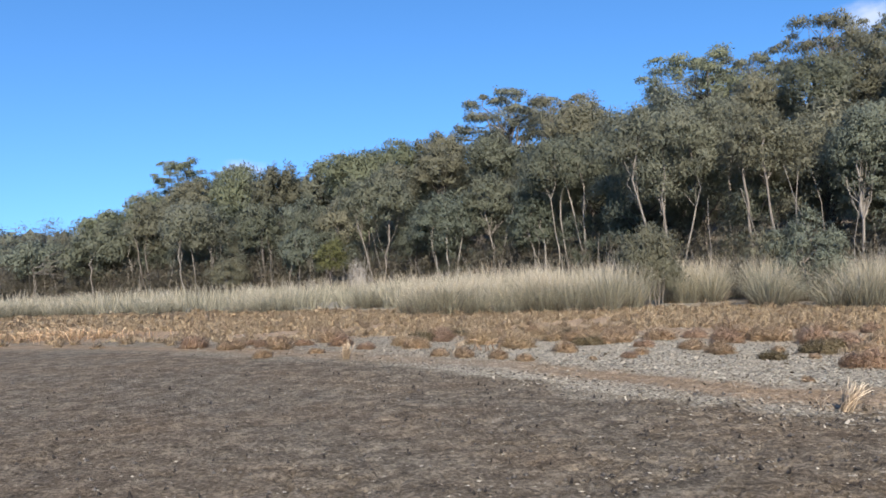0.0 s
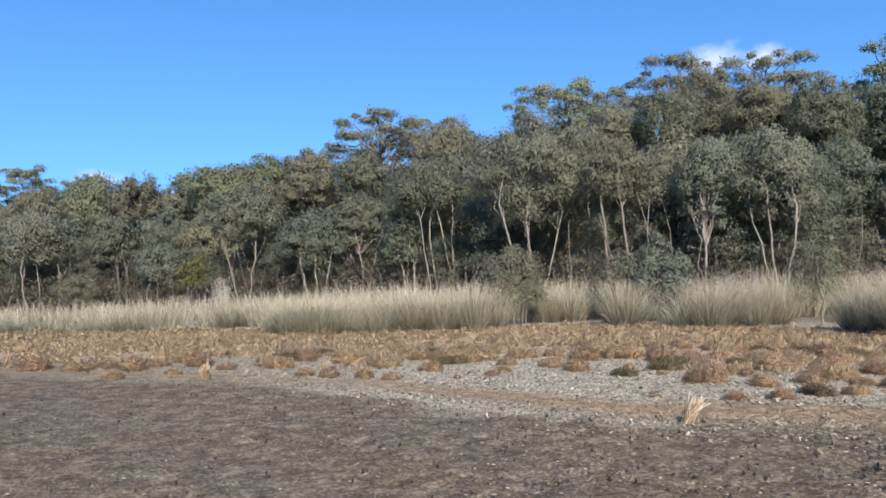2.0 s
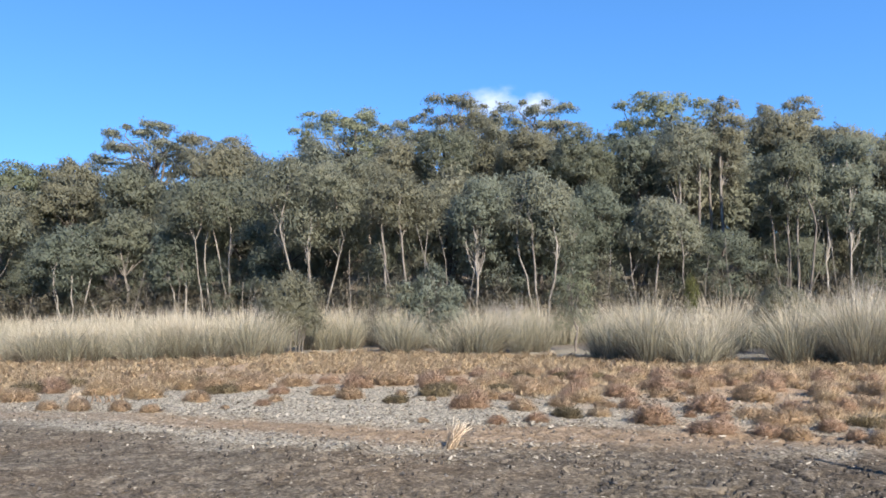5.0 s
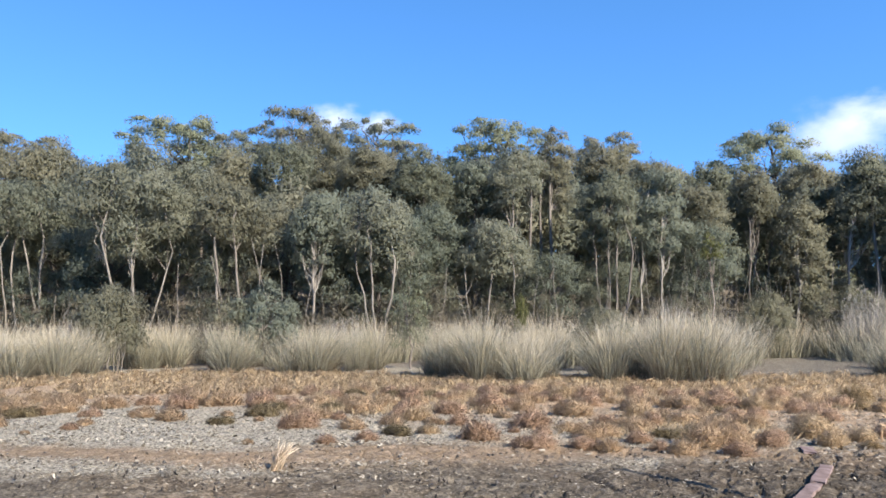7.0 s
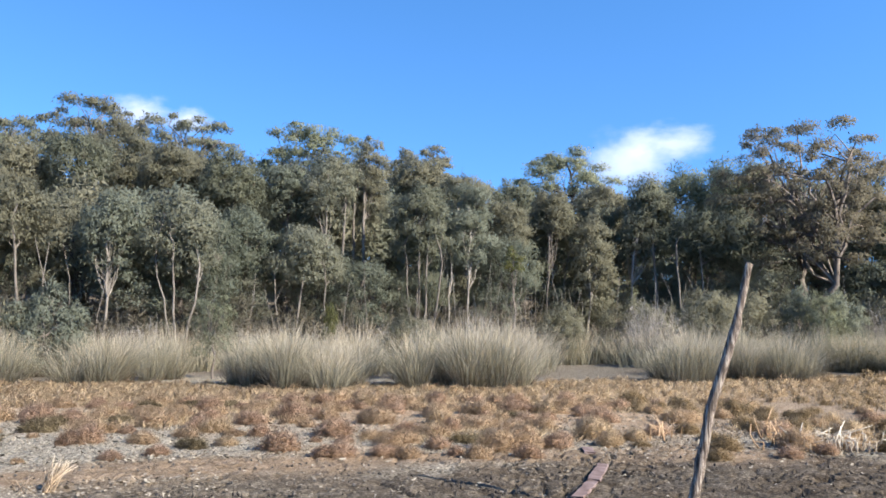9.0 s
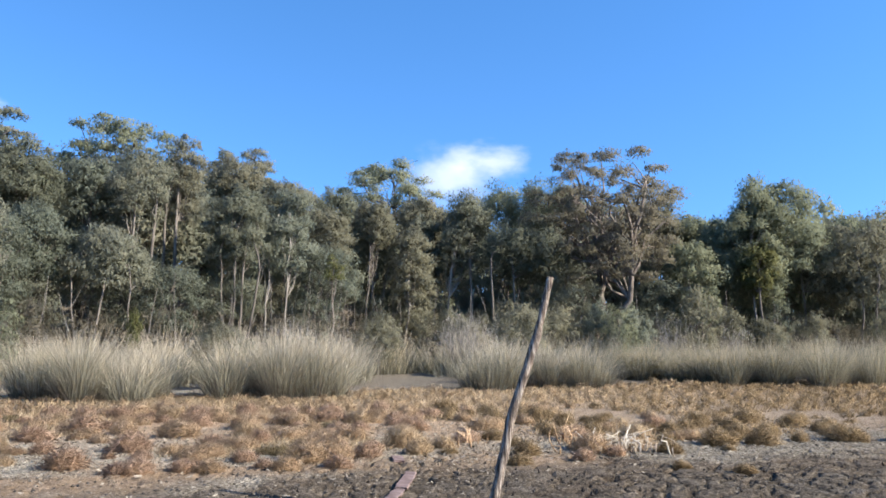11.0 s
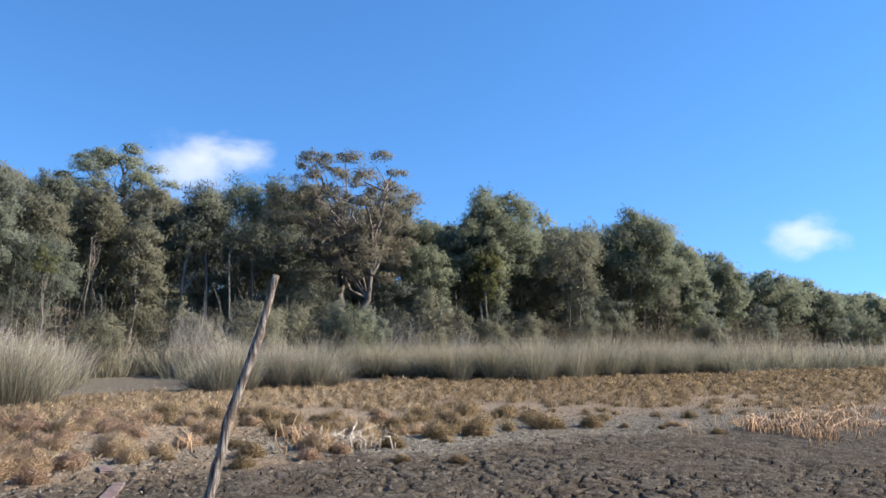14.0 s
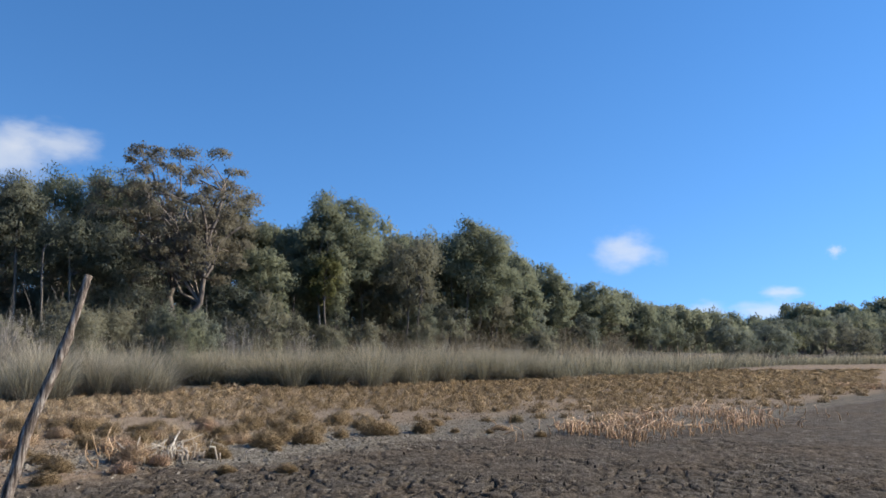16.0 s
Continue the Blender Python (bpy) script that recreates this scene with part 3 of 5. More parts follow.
BED_AZ = (-40, -31, -24, -19, -13, -8, -5.5, 0, 4, 9, 13, 15, 28, 30, 34, 37, 40, 47, 49, 52, 55, 57, 60.5, 61.5, 67, 68.5, 73, 78, 80, 83, 86, 94, 101, 107, 115, 119, 123, 130)
BED_R = (50, 42, 38.5, 37, 32.5, 32, 34, 31, 31, 28.5, 29, 34, 33.5, 30, 31, 34, 27, 27, 31, 27, 34, 27, 30, 40, 41, 31, 31, 34, 41, 41.5, 39.5, 41, 46, 51, 62, 85, 125, 170)


def reed_height(a):
    k = 1.0 if a < 60 else 1.6
    uneven = 0.94 + k * (0.10 * math.sin(2.3 * a) + 0.07 * math.sin(5.1 * a + 1.0) + 0.05 * math.sin(9.7 * a))
    return uneven * float(np.interp(a, (-33, -15, 0, 5, 30, 45, 55, 85, 118, 130), (0.98, 1.15, 1.5, 1.6, 1.62, 1.75, 1.82, 1.9, 1.8, 1.7)))


def reed_tussock(kinds, skirts, k, x, y, turn, size, height, words="tall grey-green sedge tussock with straw-coloured tips"):
    root = tagged(new("reed_tussock"), words, "sedge", "sedge tussocks at the lake edge")
    part("tuft", kinds[k % len(kinds)], root)
    part("dead_skirt", skirts[k % len(skirts)], root, "collapsed brown dead blades")
    root.matrix_world = place(x, y, 0, turn, size, height / 1.6 / size)


def reeds():
    rng = np.random.default_rng(11)
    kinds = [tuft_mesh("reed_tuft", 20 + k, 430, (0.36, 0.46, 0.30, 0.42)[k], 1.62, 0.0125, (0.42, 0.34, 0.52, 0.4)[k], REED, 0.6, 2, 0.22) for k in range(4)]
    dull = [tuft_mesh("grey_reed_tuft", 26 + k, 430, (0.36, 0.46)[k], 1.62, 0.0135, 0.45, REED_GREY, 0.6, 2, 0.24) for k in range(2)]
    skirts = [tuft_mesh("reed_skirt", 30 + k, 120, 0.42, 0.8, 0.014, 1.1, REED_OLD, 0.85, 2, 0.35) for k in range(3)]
    k = 0
    for a0, r0, half in FRONT + FRONT_RIGHT:
        for _ in range(int(2 + half * 3.2)):
            a, r = a0 + math.degrees(rng.uniform(-half, half) * 0.95 / r0), r0 + rng.uniform(-0.5, 0.9)
            x, y = polar(a, r)
            shape = (rng.uniform(0, 360), rng.uniform(0.75, 1.4), reed_height(a) * rng.uniform(0.72, 1.12))
            if a > 80:
                reed_tussock(dull, skirts, k, x, y, *shape, "tall dull grey-brown sedge tussock")
            else:
                reed_tussock(kinds, skirts, k, x, y, *shape)
            k += 1
    a = -33.0
    while a < -3:
        r = float(np.interp(a, BED_AZ, BED_R)) + rng.uniform(-0.6, 1.5)
        x, y = polar(a, r)
        reed_tussock(kinds, skirts, k, x, y, rng.uniform(0, 360), rng.uniform(0.9, 1.5), reed_height(a) * rng.uniform(0.75, 1.08))
        k += 1
        a += math.degrees((rng.uniform(0.4, 1.1) if rng.random() < 0.75 else rng.uniform(2.0, 4.0)) / r)
    # the bed behind them, one mass of uneven clumps
    for low, high, count, mat, words in ((-34, 79, 1320, REED, "dense bed of grey-green and straw sedges behind the lake edge"), (79, 129, 640, REED_GREY, "dense bed of dull grey-brown sedges at the lake's end")):
        V, F, n = [], [], 0
        for _ in range(count):
            a = rng.uniform(low, high)
            r0 = float(np.interp(a, BED_AZ, BED_R))
            r = r0 + (min(max(wood_r(a) + 0.5, r0 + 5), r0 + 24) - r0) * rng.random() ** 1.1
            x, y = polar(a, r)
            clump = math.sin(1.5 * x + 1.3 * math.sin(0.9 * y)) + math.sin(1.4 * y + 1.2 * math.sin(1.1 * x))
            if clump < (0.1 if a < -2 else -0.3) and r < r0 + 9 and rng.random() < 0.85:
                continue
            big = max(1.0, r / 33)
            k = 64 if r < 36 else 52
            rad = rng.uniform(0.35, 0.75) * big
            rr, w = rad * np.sqrt(rng.random(k)), rng.uniform(0, 6.28, k)
            ft = np.stack([x + rr * np.cos(w), y + rr * np.sin(w), np.full(k, -0.02)], -1)
            sp = np.stack([np.cos(w), np.sin(w)], -1) * (rr / rad * 0.5)[:, None] + rng.normal(0, 0.24, (k, 2))
            h = reed_height(a) * rng.uniform(0.70, 1.12) * (0.95 + 0.14 * clump)
            v, f = blades(rng, ft, h * (1.12 - 0.7 * rng.random(k) ** 1.5), 0.024 * big * rng.uniform(0.6, 1.3, k), sp, 0.5, 2 if r < 36 else 1)
            V.append(v), F.append(f + n)
            n += len(v)
        ob = new("reed_bed", build_mesh("reed_bed", np.concatenate(V), np.concatenate(F), mat))
        tagged(ob, words, "reeds", kind="stuff")


def mounds(name, mat, rng, centres, sizes, per, width, level=2):
    """Cushions of fine dry blades that radiate from dense hearts; each blade one slim triangle."""
    c, z = np.repeat(centres, per, axis=0), np.repeat(sizes, per, axis=0)
    n = len(c)
    d = rng.normal(0, 1, (n, 3))
    d[:, 2] = np.abs(d[:, 2]) * 1.1
    d /= np.linalg.norm(d, axis=1)[:, None]
    tip = d * z * (rng.uniform(0.5, 1.0, (n, 1)) + 0.3 * np.maximum(rng.random((n, 1)) - 0.85, 0) / 0.15)
    foot = tip * rng.uniform(0.25, 0.7, (n, 1)) + rng.normal(0, 0.2, (n, 3)) * z - np.array((0, 0, 0.08)) * z
    side = np.cross(tip - foot, rng.normal(0, 1, (n, 3)))
    side *= np.repeat(width, per)[:, None] * rng.uniform(0.6, 1.4, (n, 1)) / 2 / (np.linalg.norm(side, axis=1)[:, None] + 1e-9)
    v = (np.stack([foot - side, foot + side, tip], 1) + c[:, None]).reshape(-1, 3)
    soft = d + rng.normal(0, 0.3, (n, 3)) + np.array((0, 0, 0.12))
    soft /= np.linalg.norm(soft, axis=1)[:, None]
    p, q, heart = cores(rng, centres, np.full(len(centres), 0.42 if level > 1 else 0.25), sizes, level, 0.16)
    f = np.concatenate([np.arange(3 * n).reshape(-1, 3), q + 3 * n])
    me = build_mesh(name, np.concatenate([v, p]), f, mat, True)
    me.normals_split_custom_set_from_vertices(np.concatenate([np.repeat(soft, 3, axis=0), heart]).tolist())
    return me


def tussock_mesh(seed, mat):
    rng = np.random.default_rng(seed)
    k = 2
    centres = rng.normal(0, 0.12, (k, 3)) * (np.arange(k) > 0)[:, None]
    centres[:, 2] = 0.0
    w = 0.31 * rng.uniform(0.62, 1.0, k)
    w[0] = 0.31
    return mounds("tussock_tuft", mat, rng, centres, np.stack([w, w, w * rng.uniform(0.75, 1.05, k)], -1), 1700, np.full(k, 0.0062))


def tussocks():
    rng = np.random.default_rng(17)
    mats = (TUSSOCK, TUSSOCK, TUSSOCK_RED, TUSSOCK_PALE, TUSSOCK_RED, TUSSOCK_GREEN, TUSSOCK_DULL)
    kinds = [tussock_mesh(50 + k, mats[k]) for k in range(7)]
    words = ("low rusty-brown dry grass tussock on the lake margin",) * 2 + ("low reddish-brown dry grass tussock", "low straw-brown dry grass tussock", "low reddish-brown dry grass tussock", "low olive-brown grass tussock", "low dull brown dry grass tussock on bare mud")
    made, taken, rest = 0, {}, []
    # single tussocks standing apart on the bare margin
    left = ((4.63, 14.05, 0.8), (4.75, 13.01, 1.01), (3.12, 12.89, 0.61), (3.45, 13.34, 0.58), (3.84, 14.44, 0.69), (4.68, 9.84, 0.29), (5.54, 9.18, 0.66), (7, 11.27, 0.61), (5.87, 12, 0.41), (6.13, 9.05, 0.75), (6.78, 9.34, 0.79), (7.19, 8.97, 0.7), (7.05, 12.54, 0.88), (6.58, 13.32, 1.03), (5.74, 13.05, 0.49), (8.55, 9.87, 0.6), (8.23, 8.26, 0.44), (2.18, 14.08, 0.85), (1.37, 12.84, 0.58), (2.49, 12.77, 0.29), (4.53, 13.76, 0.65), (-0.1, 14.11, 0.63), (0.32, 13.95, 0.83), (0.92, 13.48, 0.71), (-1.66, 15.86, 0.72), (-3.31, 17.19, 0.79), (-3.66, 14.85, 0.69), (-2.7, 15.34, 0.58))
    middle = ((8.44, 7.84, 0.61), (8.97, 7.84, 0.82), (8.07, 6.33, 0.78), (7.91, 6.65, 0.71), (8.94, 6.5, 0.84), (8.52, 5.57, 0.69), (8.55, 5.89, 0.55), (10.12, 6.32, 0.63), (10.54, 5.94, 0.69), (10.06, 5.21, 1.03), (12.55, 7.22, 0.88), (12.86, 6.94, 0.89), (13.66, 8.94, 0.87), (10.73, 4.68, 0.8), (11.32, 4.56, 0.83), (12.31, 4.57, 1), (12.72, 4.2, 0.91), (14.73, 7.11, 1.12), (11.3, 3.2, 0.94), (10.82, 4.25, 0.51))
    right = ((11.05, 0.19, 0.6), (11.04, 0.99, 0.52), (15.1, -0.59, 0.66), (16.28, -1.08, 0.71), (13.23, 0.5, 0.48), (13.93, 1.52, 0.71), (11.11, 2.31, 0.74), (17.04, 1.32, 1.12), (14.61, 0.48, 0.64), (15.7, -0.06, 0.91), (14.18, 1.98, 0.63), (11.84, 1.98, 0.61), (16.18, -3.88, 0.66), (18.41, -4.78, 0.76), (18.83, -5.53, 1.14), (14.95, -4.44, 0.45), (15.77, -2.89, 0.41), (17.27, -2.7, 0.76), (18.48, -2.44, 0.81), (15.57, -3.55, 0.35))
    spots = [*left, *middle, *right]
    for x, y, size in spots:
        taken.setdefault((int(x // 0.9), int(y // 0.9)), []).append((x, y, 0.26 * size))
    for _ in range(26000):
        a = rng.uniform(-33, 128)
        t0, r0 = float(tuft_r(a)), float(reed_r(a))
        r = t0 - 0.6 + (min(r0, t0 + 60) - t0 + 1.2) * rng.random()
        if rng.random() > r / 30:
            continue
        x, y = polar(a, r)
        patch = math.sin(0.9 * x + 1.4 * math.sin(0.7 * y)) + math.sin(1.1 * y + 1.2 * math.sin(0.8 * x))
        front = r - t0
        if patch < (1.15 - 0.36 * front if a < 54 else 1.2 - (0.25 if a < 80 else 0.3) * front) and rng.random() < 0.93:
            continue
        if 66 < a < 70 and r < 14.5:
            continue
        size = rng.uniform(0.65, 1.45)
        gap = (0.32 if front < 4 or a > 82 else 0.25) * size * max(1.0, r / 26)
        i, j = int(x // 0.9), int(y // 0.9)
        if any(math.hypot(x - p, y - q) < gap + g for u in (-1, 0, 1) for w in (-1, 0, 1) for p, q, g in taken.get((i + u, j + w), ())):
            continue
        taken.setdefault((i, j), []).append((x, y, 0.26 * size))
        spots.append((x, y, size))
    spots.sort(key=lambda q: math.hypot(q[0], q[1]))
    for x, y, size in spots:
        r = math.hypot(x, y)
        if made < 290:
            k = int(rng.choice((0, 1, 2, 3, 4, 5), p=(0.24, 0.20, 0.20, 0.14, 0.16, 0.06)))
            if x > 2.4 * y and rng.random() < 0.65:
                k = 6
            root = tagged(new("grass_tussock"), words[k], "grass tussock", "brown tussocks")
            part("tuft", kinds[k], root)
            root.matrix_world = place(x, y, 0.0, rng.uniform(0, 360), size, rng.uniform(0.75, 1.1))
            made += 1
        else:
            big = max(1.0, r / 26)
            w = 0.26 * size * big
            rest.append((x, y, -0.02, w, 0.25 * size * rng.uniform(0.75, 1.15), (0.015 if r < 30 else 0.024) * big))
    rest = np.array(rest)
    turn = np.degrees(np.arctan2(rest[:, 0], rest[:, 1])) + rng.normal(0, 5, len(rest)) > 80
    dull = rest[turn]
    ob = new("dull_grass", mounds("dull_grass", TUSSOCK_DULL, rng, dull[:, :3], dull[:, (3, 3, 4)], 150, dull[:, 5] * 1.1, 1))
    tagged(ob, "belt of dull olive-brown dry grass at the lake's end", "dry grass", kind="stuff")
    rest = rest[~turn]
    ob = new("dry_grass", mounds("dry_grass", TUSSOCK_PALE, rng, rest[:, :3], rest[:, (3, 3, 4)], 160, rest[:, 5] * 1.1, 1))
    tagged(ob, "wide belt of rusty-brown dry grass before the reeds", "dry grass", kind="stuff")


def short_grass():
    """Short dry blades that close the belt between the tussocks."""
    rng = np.random.default_rng(19)
    n = 170000
    a = rng.uniform(-34, 128, n)
    t0, r0 = tuft_r(a), reed_r(a)
    r = t0 + 1.2 + (np.minimum(r0 + 0.5, t0 + 45) - t0 - 1.2) * rng.random(n)
    x, y = r * np.sin(np.radians(a)), r * np.cos(np.radians(a))
    patch = np.sin(0.9 * x + 1.4 * np.sin(0.7 * y)) + np.sin(1.1 * y + 1.2 * np.sin(0.8 * x)) + 0.7 * np.sin(3.1 * x + np.sin(2.3 * y)) * np.sin(2.7 * y)
    keep = (patch > np.where(a < 0, 0.9, np.where(a < 54, 1.5, np.where(a < 80, 1.7, 1.5))) - 0.36 * (r - t0)) & (rng.random(n) < np.interp(a, (-34, 40, 76, 110, 128), (1, 1, 0.5, 0.6, 0.9)))
    a, r, x, y = a[keep], r[keep], x[keep], y[keep]
    n = len(a)
    big = np.maximum(1.0, r / 20)[:, None]
    foot = np.stack([x, y, np.full(n, -0.01)], -1)
    way = np.concatenate([rng.normal(0, 0.8, (n, 2)), np.ones((n, 1))], 1)
    h = np.interp(a, (60, 90), (0.13, 0.18))[:, None] * rng.uniform(0.45, 1.15, (n, 1))
    turn = rng.uniform(0, 6.28, n)
    side = np.stack([np.cos(turn), np.sin(turn), np.zeros(n)], -1) * 0.011 * big
    v = np.stack([foot - side, foot + side, foot + way * h], 1)
    soft = way * np.array((1, 1, 0.5)) + rng.normal(0, 0.25, (n, 3)) + np.stack([-np.sin(np.radians(a)), -np.cos(np.radians(a)), np.zeros(n)], -1) * 0.4
    soft /= np.linalg.norm(soft, axis=1)[:, None]
    turn = a + rng.normal(0, 5, n) > 80
    for mask, mat, label in ((~turn, CARPET, "short rusty-tan dry grass between the tussocks"), (turn, CARPET_DULL, "short dull olive-brown grass at the lake's end")):
        q = v[mask].reshape(-1, 3)
        me = build_mesh("short_grass", q, np.arange(len(q)).reshape(-1, 3), mat, True)
        me.normals_split_custom_set_from_vertices(np.repeat(soft[mask], 3, axis=0).tolist())
        tagged(new("short_grass", me), label, "dry grass", kind="stuff")


# ---- trees ----
def prototypes(fine=True):
    """Five gums; fine=False: coarser ones for the depth of the wood."""
    g = "grey-green eucalyptus with pale bare stems at the forest edge"
    deep = "grey-green eucalyptus standing deep in the wood"
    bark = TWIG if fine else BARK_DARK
    more = {} if fine else dict(per=150, length=0.28, width=0.12)
    t = []
    t.append(make_tree("gum_tree", g if fine else deep, "tree", 101, 10, (6.7, 2.7, 2.9), 2, bark, GUM, lean=0.2, **more))
    t.append(make_tree("gum_tree", g if fine else deep, "tree", 102, 10, (6.8, 2.4, 2.9), 3, bark, GUM_BLUE, lean=0.16, **more))
    t.append(make_tree("gum_tree", "olive-crowned eucalyptus with a slender dark trunk", "tree", 103, 10, (6.9, 2.1, 2.9), 1, BARK_DARK, GUM_OLIVE, thick=0.15, **more))
    t.append(make_tree("gum_tree", g if fine else deep, "tree", 104, 10, (6.5, 2.6, 3.1), 2, bark, GUM, lean=0.2, **more))
    t.append(make_tree("gum_tree", "blue-green eucalyptus with a rounded crown", "tree", 105, 10, (6.0, 2.4, 3.7), 2, BARK_DARK, GUM_BLUE, **more))
    return t


def umbrellas():
    u = "tall emergent eucalyptus with flat spreading clumps of leaves above the canopy"
    t = []
    for k in range(3):
        t.append(make_tree("emergent_gum_tree", u, "tree", 140 + k, 16, (12.6, 4.0, 3.2), 1, BARK_DARK, (GUM, GUM_DARK, GUM_OLIVE)[k], clusters=36, cluster_r=0.82, per=330,
                           length=0.20, width=0.085, flat=0.58, thick=0.2, low=-0.45, hollow=0.55, bare=14))
    return t


def domes(fine=True):
    t = []
    for k in range(2):
        t.append(make_tree("rounded_gum_tree", "dense dark round-crowned eucalyptus with several pale stems", "tree", 160 + k, 10, (5.8, 3.1, 4.1), 3, BARK_PALE, GUM_DARK, clusters=34, cluster_r=1.15, per=380 if fine else 170,
                           length=0.22 if fine else 0.36, width=0.085 if fine else 0.14, flat=0.9, droop=0.7, thick=0.13, bare=10))
    return t


def plant(proto, used, x, y, turn, size, tall=1.0, tip=0.0):
    """The first planting uses the prototype itself, later ones are copies."""
    m = place(x, y, float(land(x, y)) - 0.05, turn, size, tall, tip)
    if proto.name in used:
        return copy_thing(proto, m @ Matrix.Diagonal([1 / k for k in proto.scale] + [1]))
    used.add(proto.name)
    proto.matrix_world = m
    return proto


LEAVES = {"G": GUM, "B": GUM_BLUE, "O": GUM_OLIVE, "D": GUM_DARK, "W": WATTLE}
WORDS = {"G": "grey-green eucalyptus with pale bare stems and billowing leaf masses", "B": "blue-green eucalyptus with a rounded billowing crown", "O": "olive-crowned eucalyptus with slender stems",
         "D": "dense dark-green eucalyptus with a rounded crown", "W": "young yellow-green eucalyptus at the forest edge"}
STANDING = []


def gum(azimuth, r, half, low, top, kind, stems=()):
    """One tree that stands out: crown's half width, lowest and highest point; stems (foot, head, height of the head), sideways from the crown's middle."""
    rng = np.random.default_rng(int(1000 + 10 * azimuth + 7 * r))
    x, y = polar(azimuth, r)
    ground_z = float(land(x, y)) - 0.05
    low, top = max(low - ground_z - 0.08 * (top - low), 0.5), max(top - ground_z, 3.2)
    half *= 1.18 if r < 62 else 1.4
    high, mid = (top - low) / 2, (top + low) / 2
    deep = max(0.85 * half, 1.0)
    rb = min(0.38 * half ** 0.8, 0.55 * high)
    n = int(2.7 * half * high / rb ** 2) + 8
    far = max(1.0, r / 42)
    centres = spread_points(rng, n, (0, 0, mid), (half - 0.6 * rb, deep - 0.5 * rb, high - 0.6 * rb), -0.95, 0.5)
    radii = rb * rng.uniform(0.62, 1.3, n)
    per = 860 * (rb / 0.85) ** 2 / far ** 1.6
    wood = Tubes(6)
    lines = []
    shown = bool(stems)
    for foot, head, z in stems or ((0.0, 0.1 * half, mid),):
        z = min(z - ground_z, low + 0.42 * (top - low))
        t0 = (0.045 + 0.008 * top * rng.uniform(0.3, 0.8)) * (0.75 if len(stems) > 2 else 0.95)
        y0, y1 = rng.uniform(-0.2, 0.2) - 0.3 * deep * shown, rng.uniform(-0.7, -0.3) * deep if shown else 0.0
        a, b = np.array((foot, y0, -0.3)), np.array((head, y1, z))
        c = np.array((head * 0.6, y1 * 0.5, max(z + 0.6 * high, mid + 0.5 * high)))
        line = np.concatenate([bend(rng, a, b, 7, 0.05), bend(rng, b, c, 5, 0.12)[1:]])
        wood.add(line, np.linspace(1.0, 0.18, 11) ** 0.75 * t0 * np.array([1.3, 1.05] + [1.0] * 9), 7)
        lines.append((line, t0))
    for k in range(n):
        line, t0 = lines[int(np.argmin([abs(q[6, 0] - centres[k, 0]) for q, _ in lines]))]
        i = int(rng.integers(5, 11))
        if centres[k, 2] < line[i, 2] - 0.3:
            i = 5
        if rng.random() < 0.6:
            wood.add(bend(rng, line[i], centres[k] * np.array((1, 0.8, 1)), 5, 0.06 * half, 0.04 * high), np.linspace(1, 0.25, 5) * t0 * rng.uniform(0.2, 0.4), 4)
    root = tagged(new("gum_tree"), WORDS[kind], "tree", "eucalypts round the lake")
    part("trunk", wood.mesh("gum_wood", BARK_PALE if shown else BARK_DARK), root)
    part("crown", leaf_mesh("gum_leaves", LEAVES[kind], rng, centres, radii, per, 0.135 * far, 0.056 * far, 0.88, 0.5, middle=(np.array((0, 0, mid - 0.2 * high)), np.array((half, deep, high)))), root)
    root.matrix_world = pose(x, y, ground_z, 0, 0, -azimuth)
    STANDING.append((x, y, half))


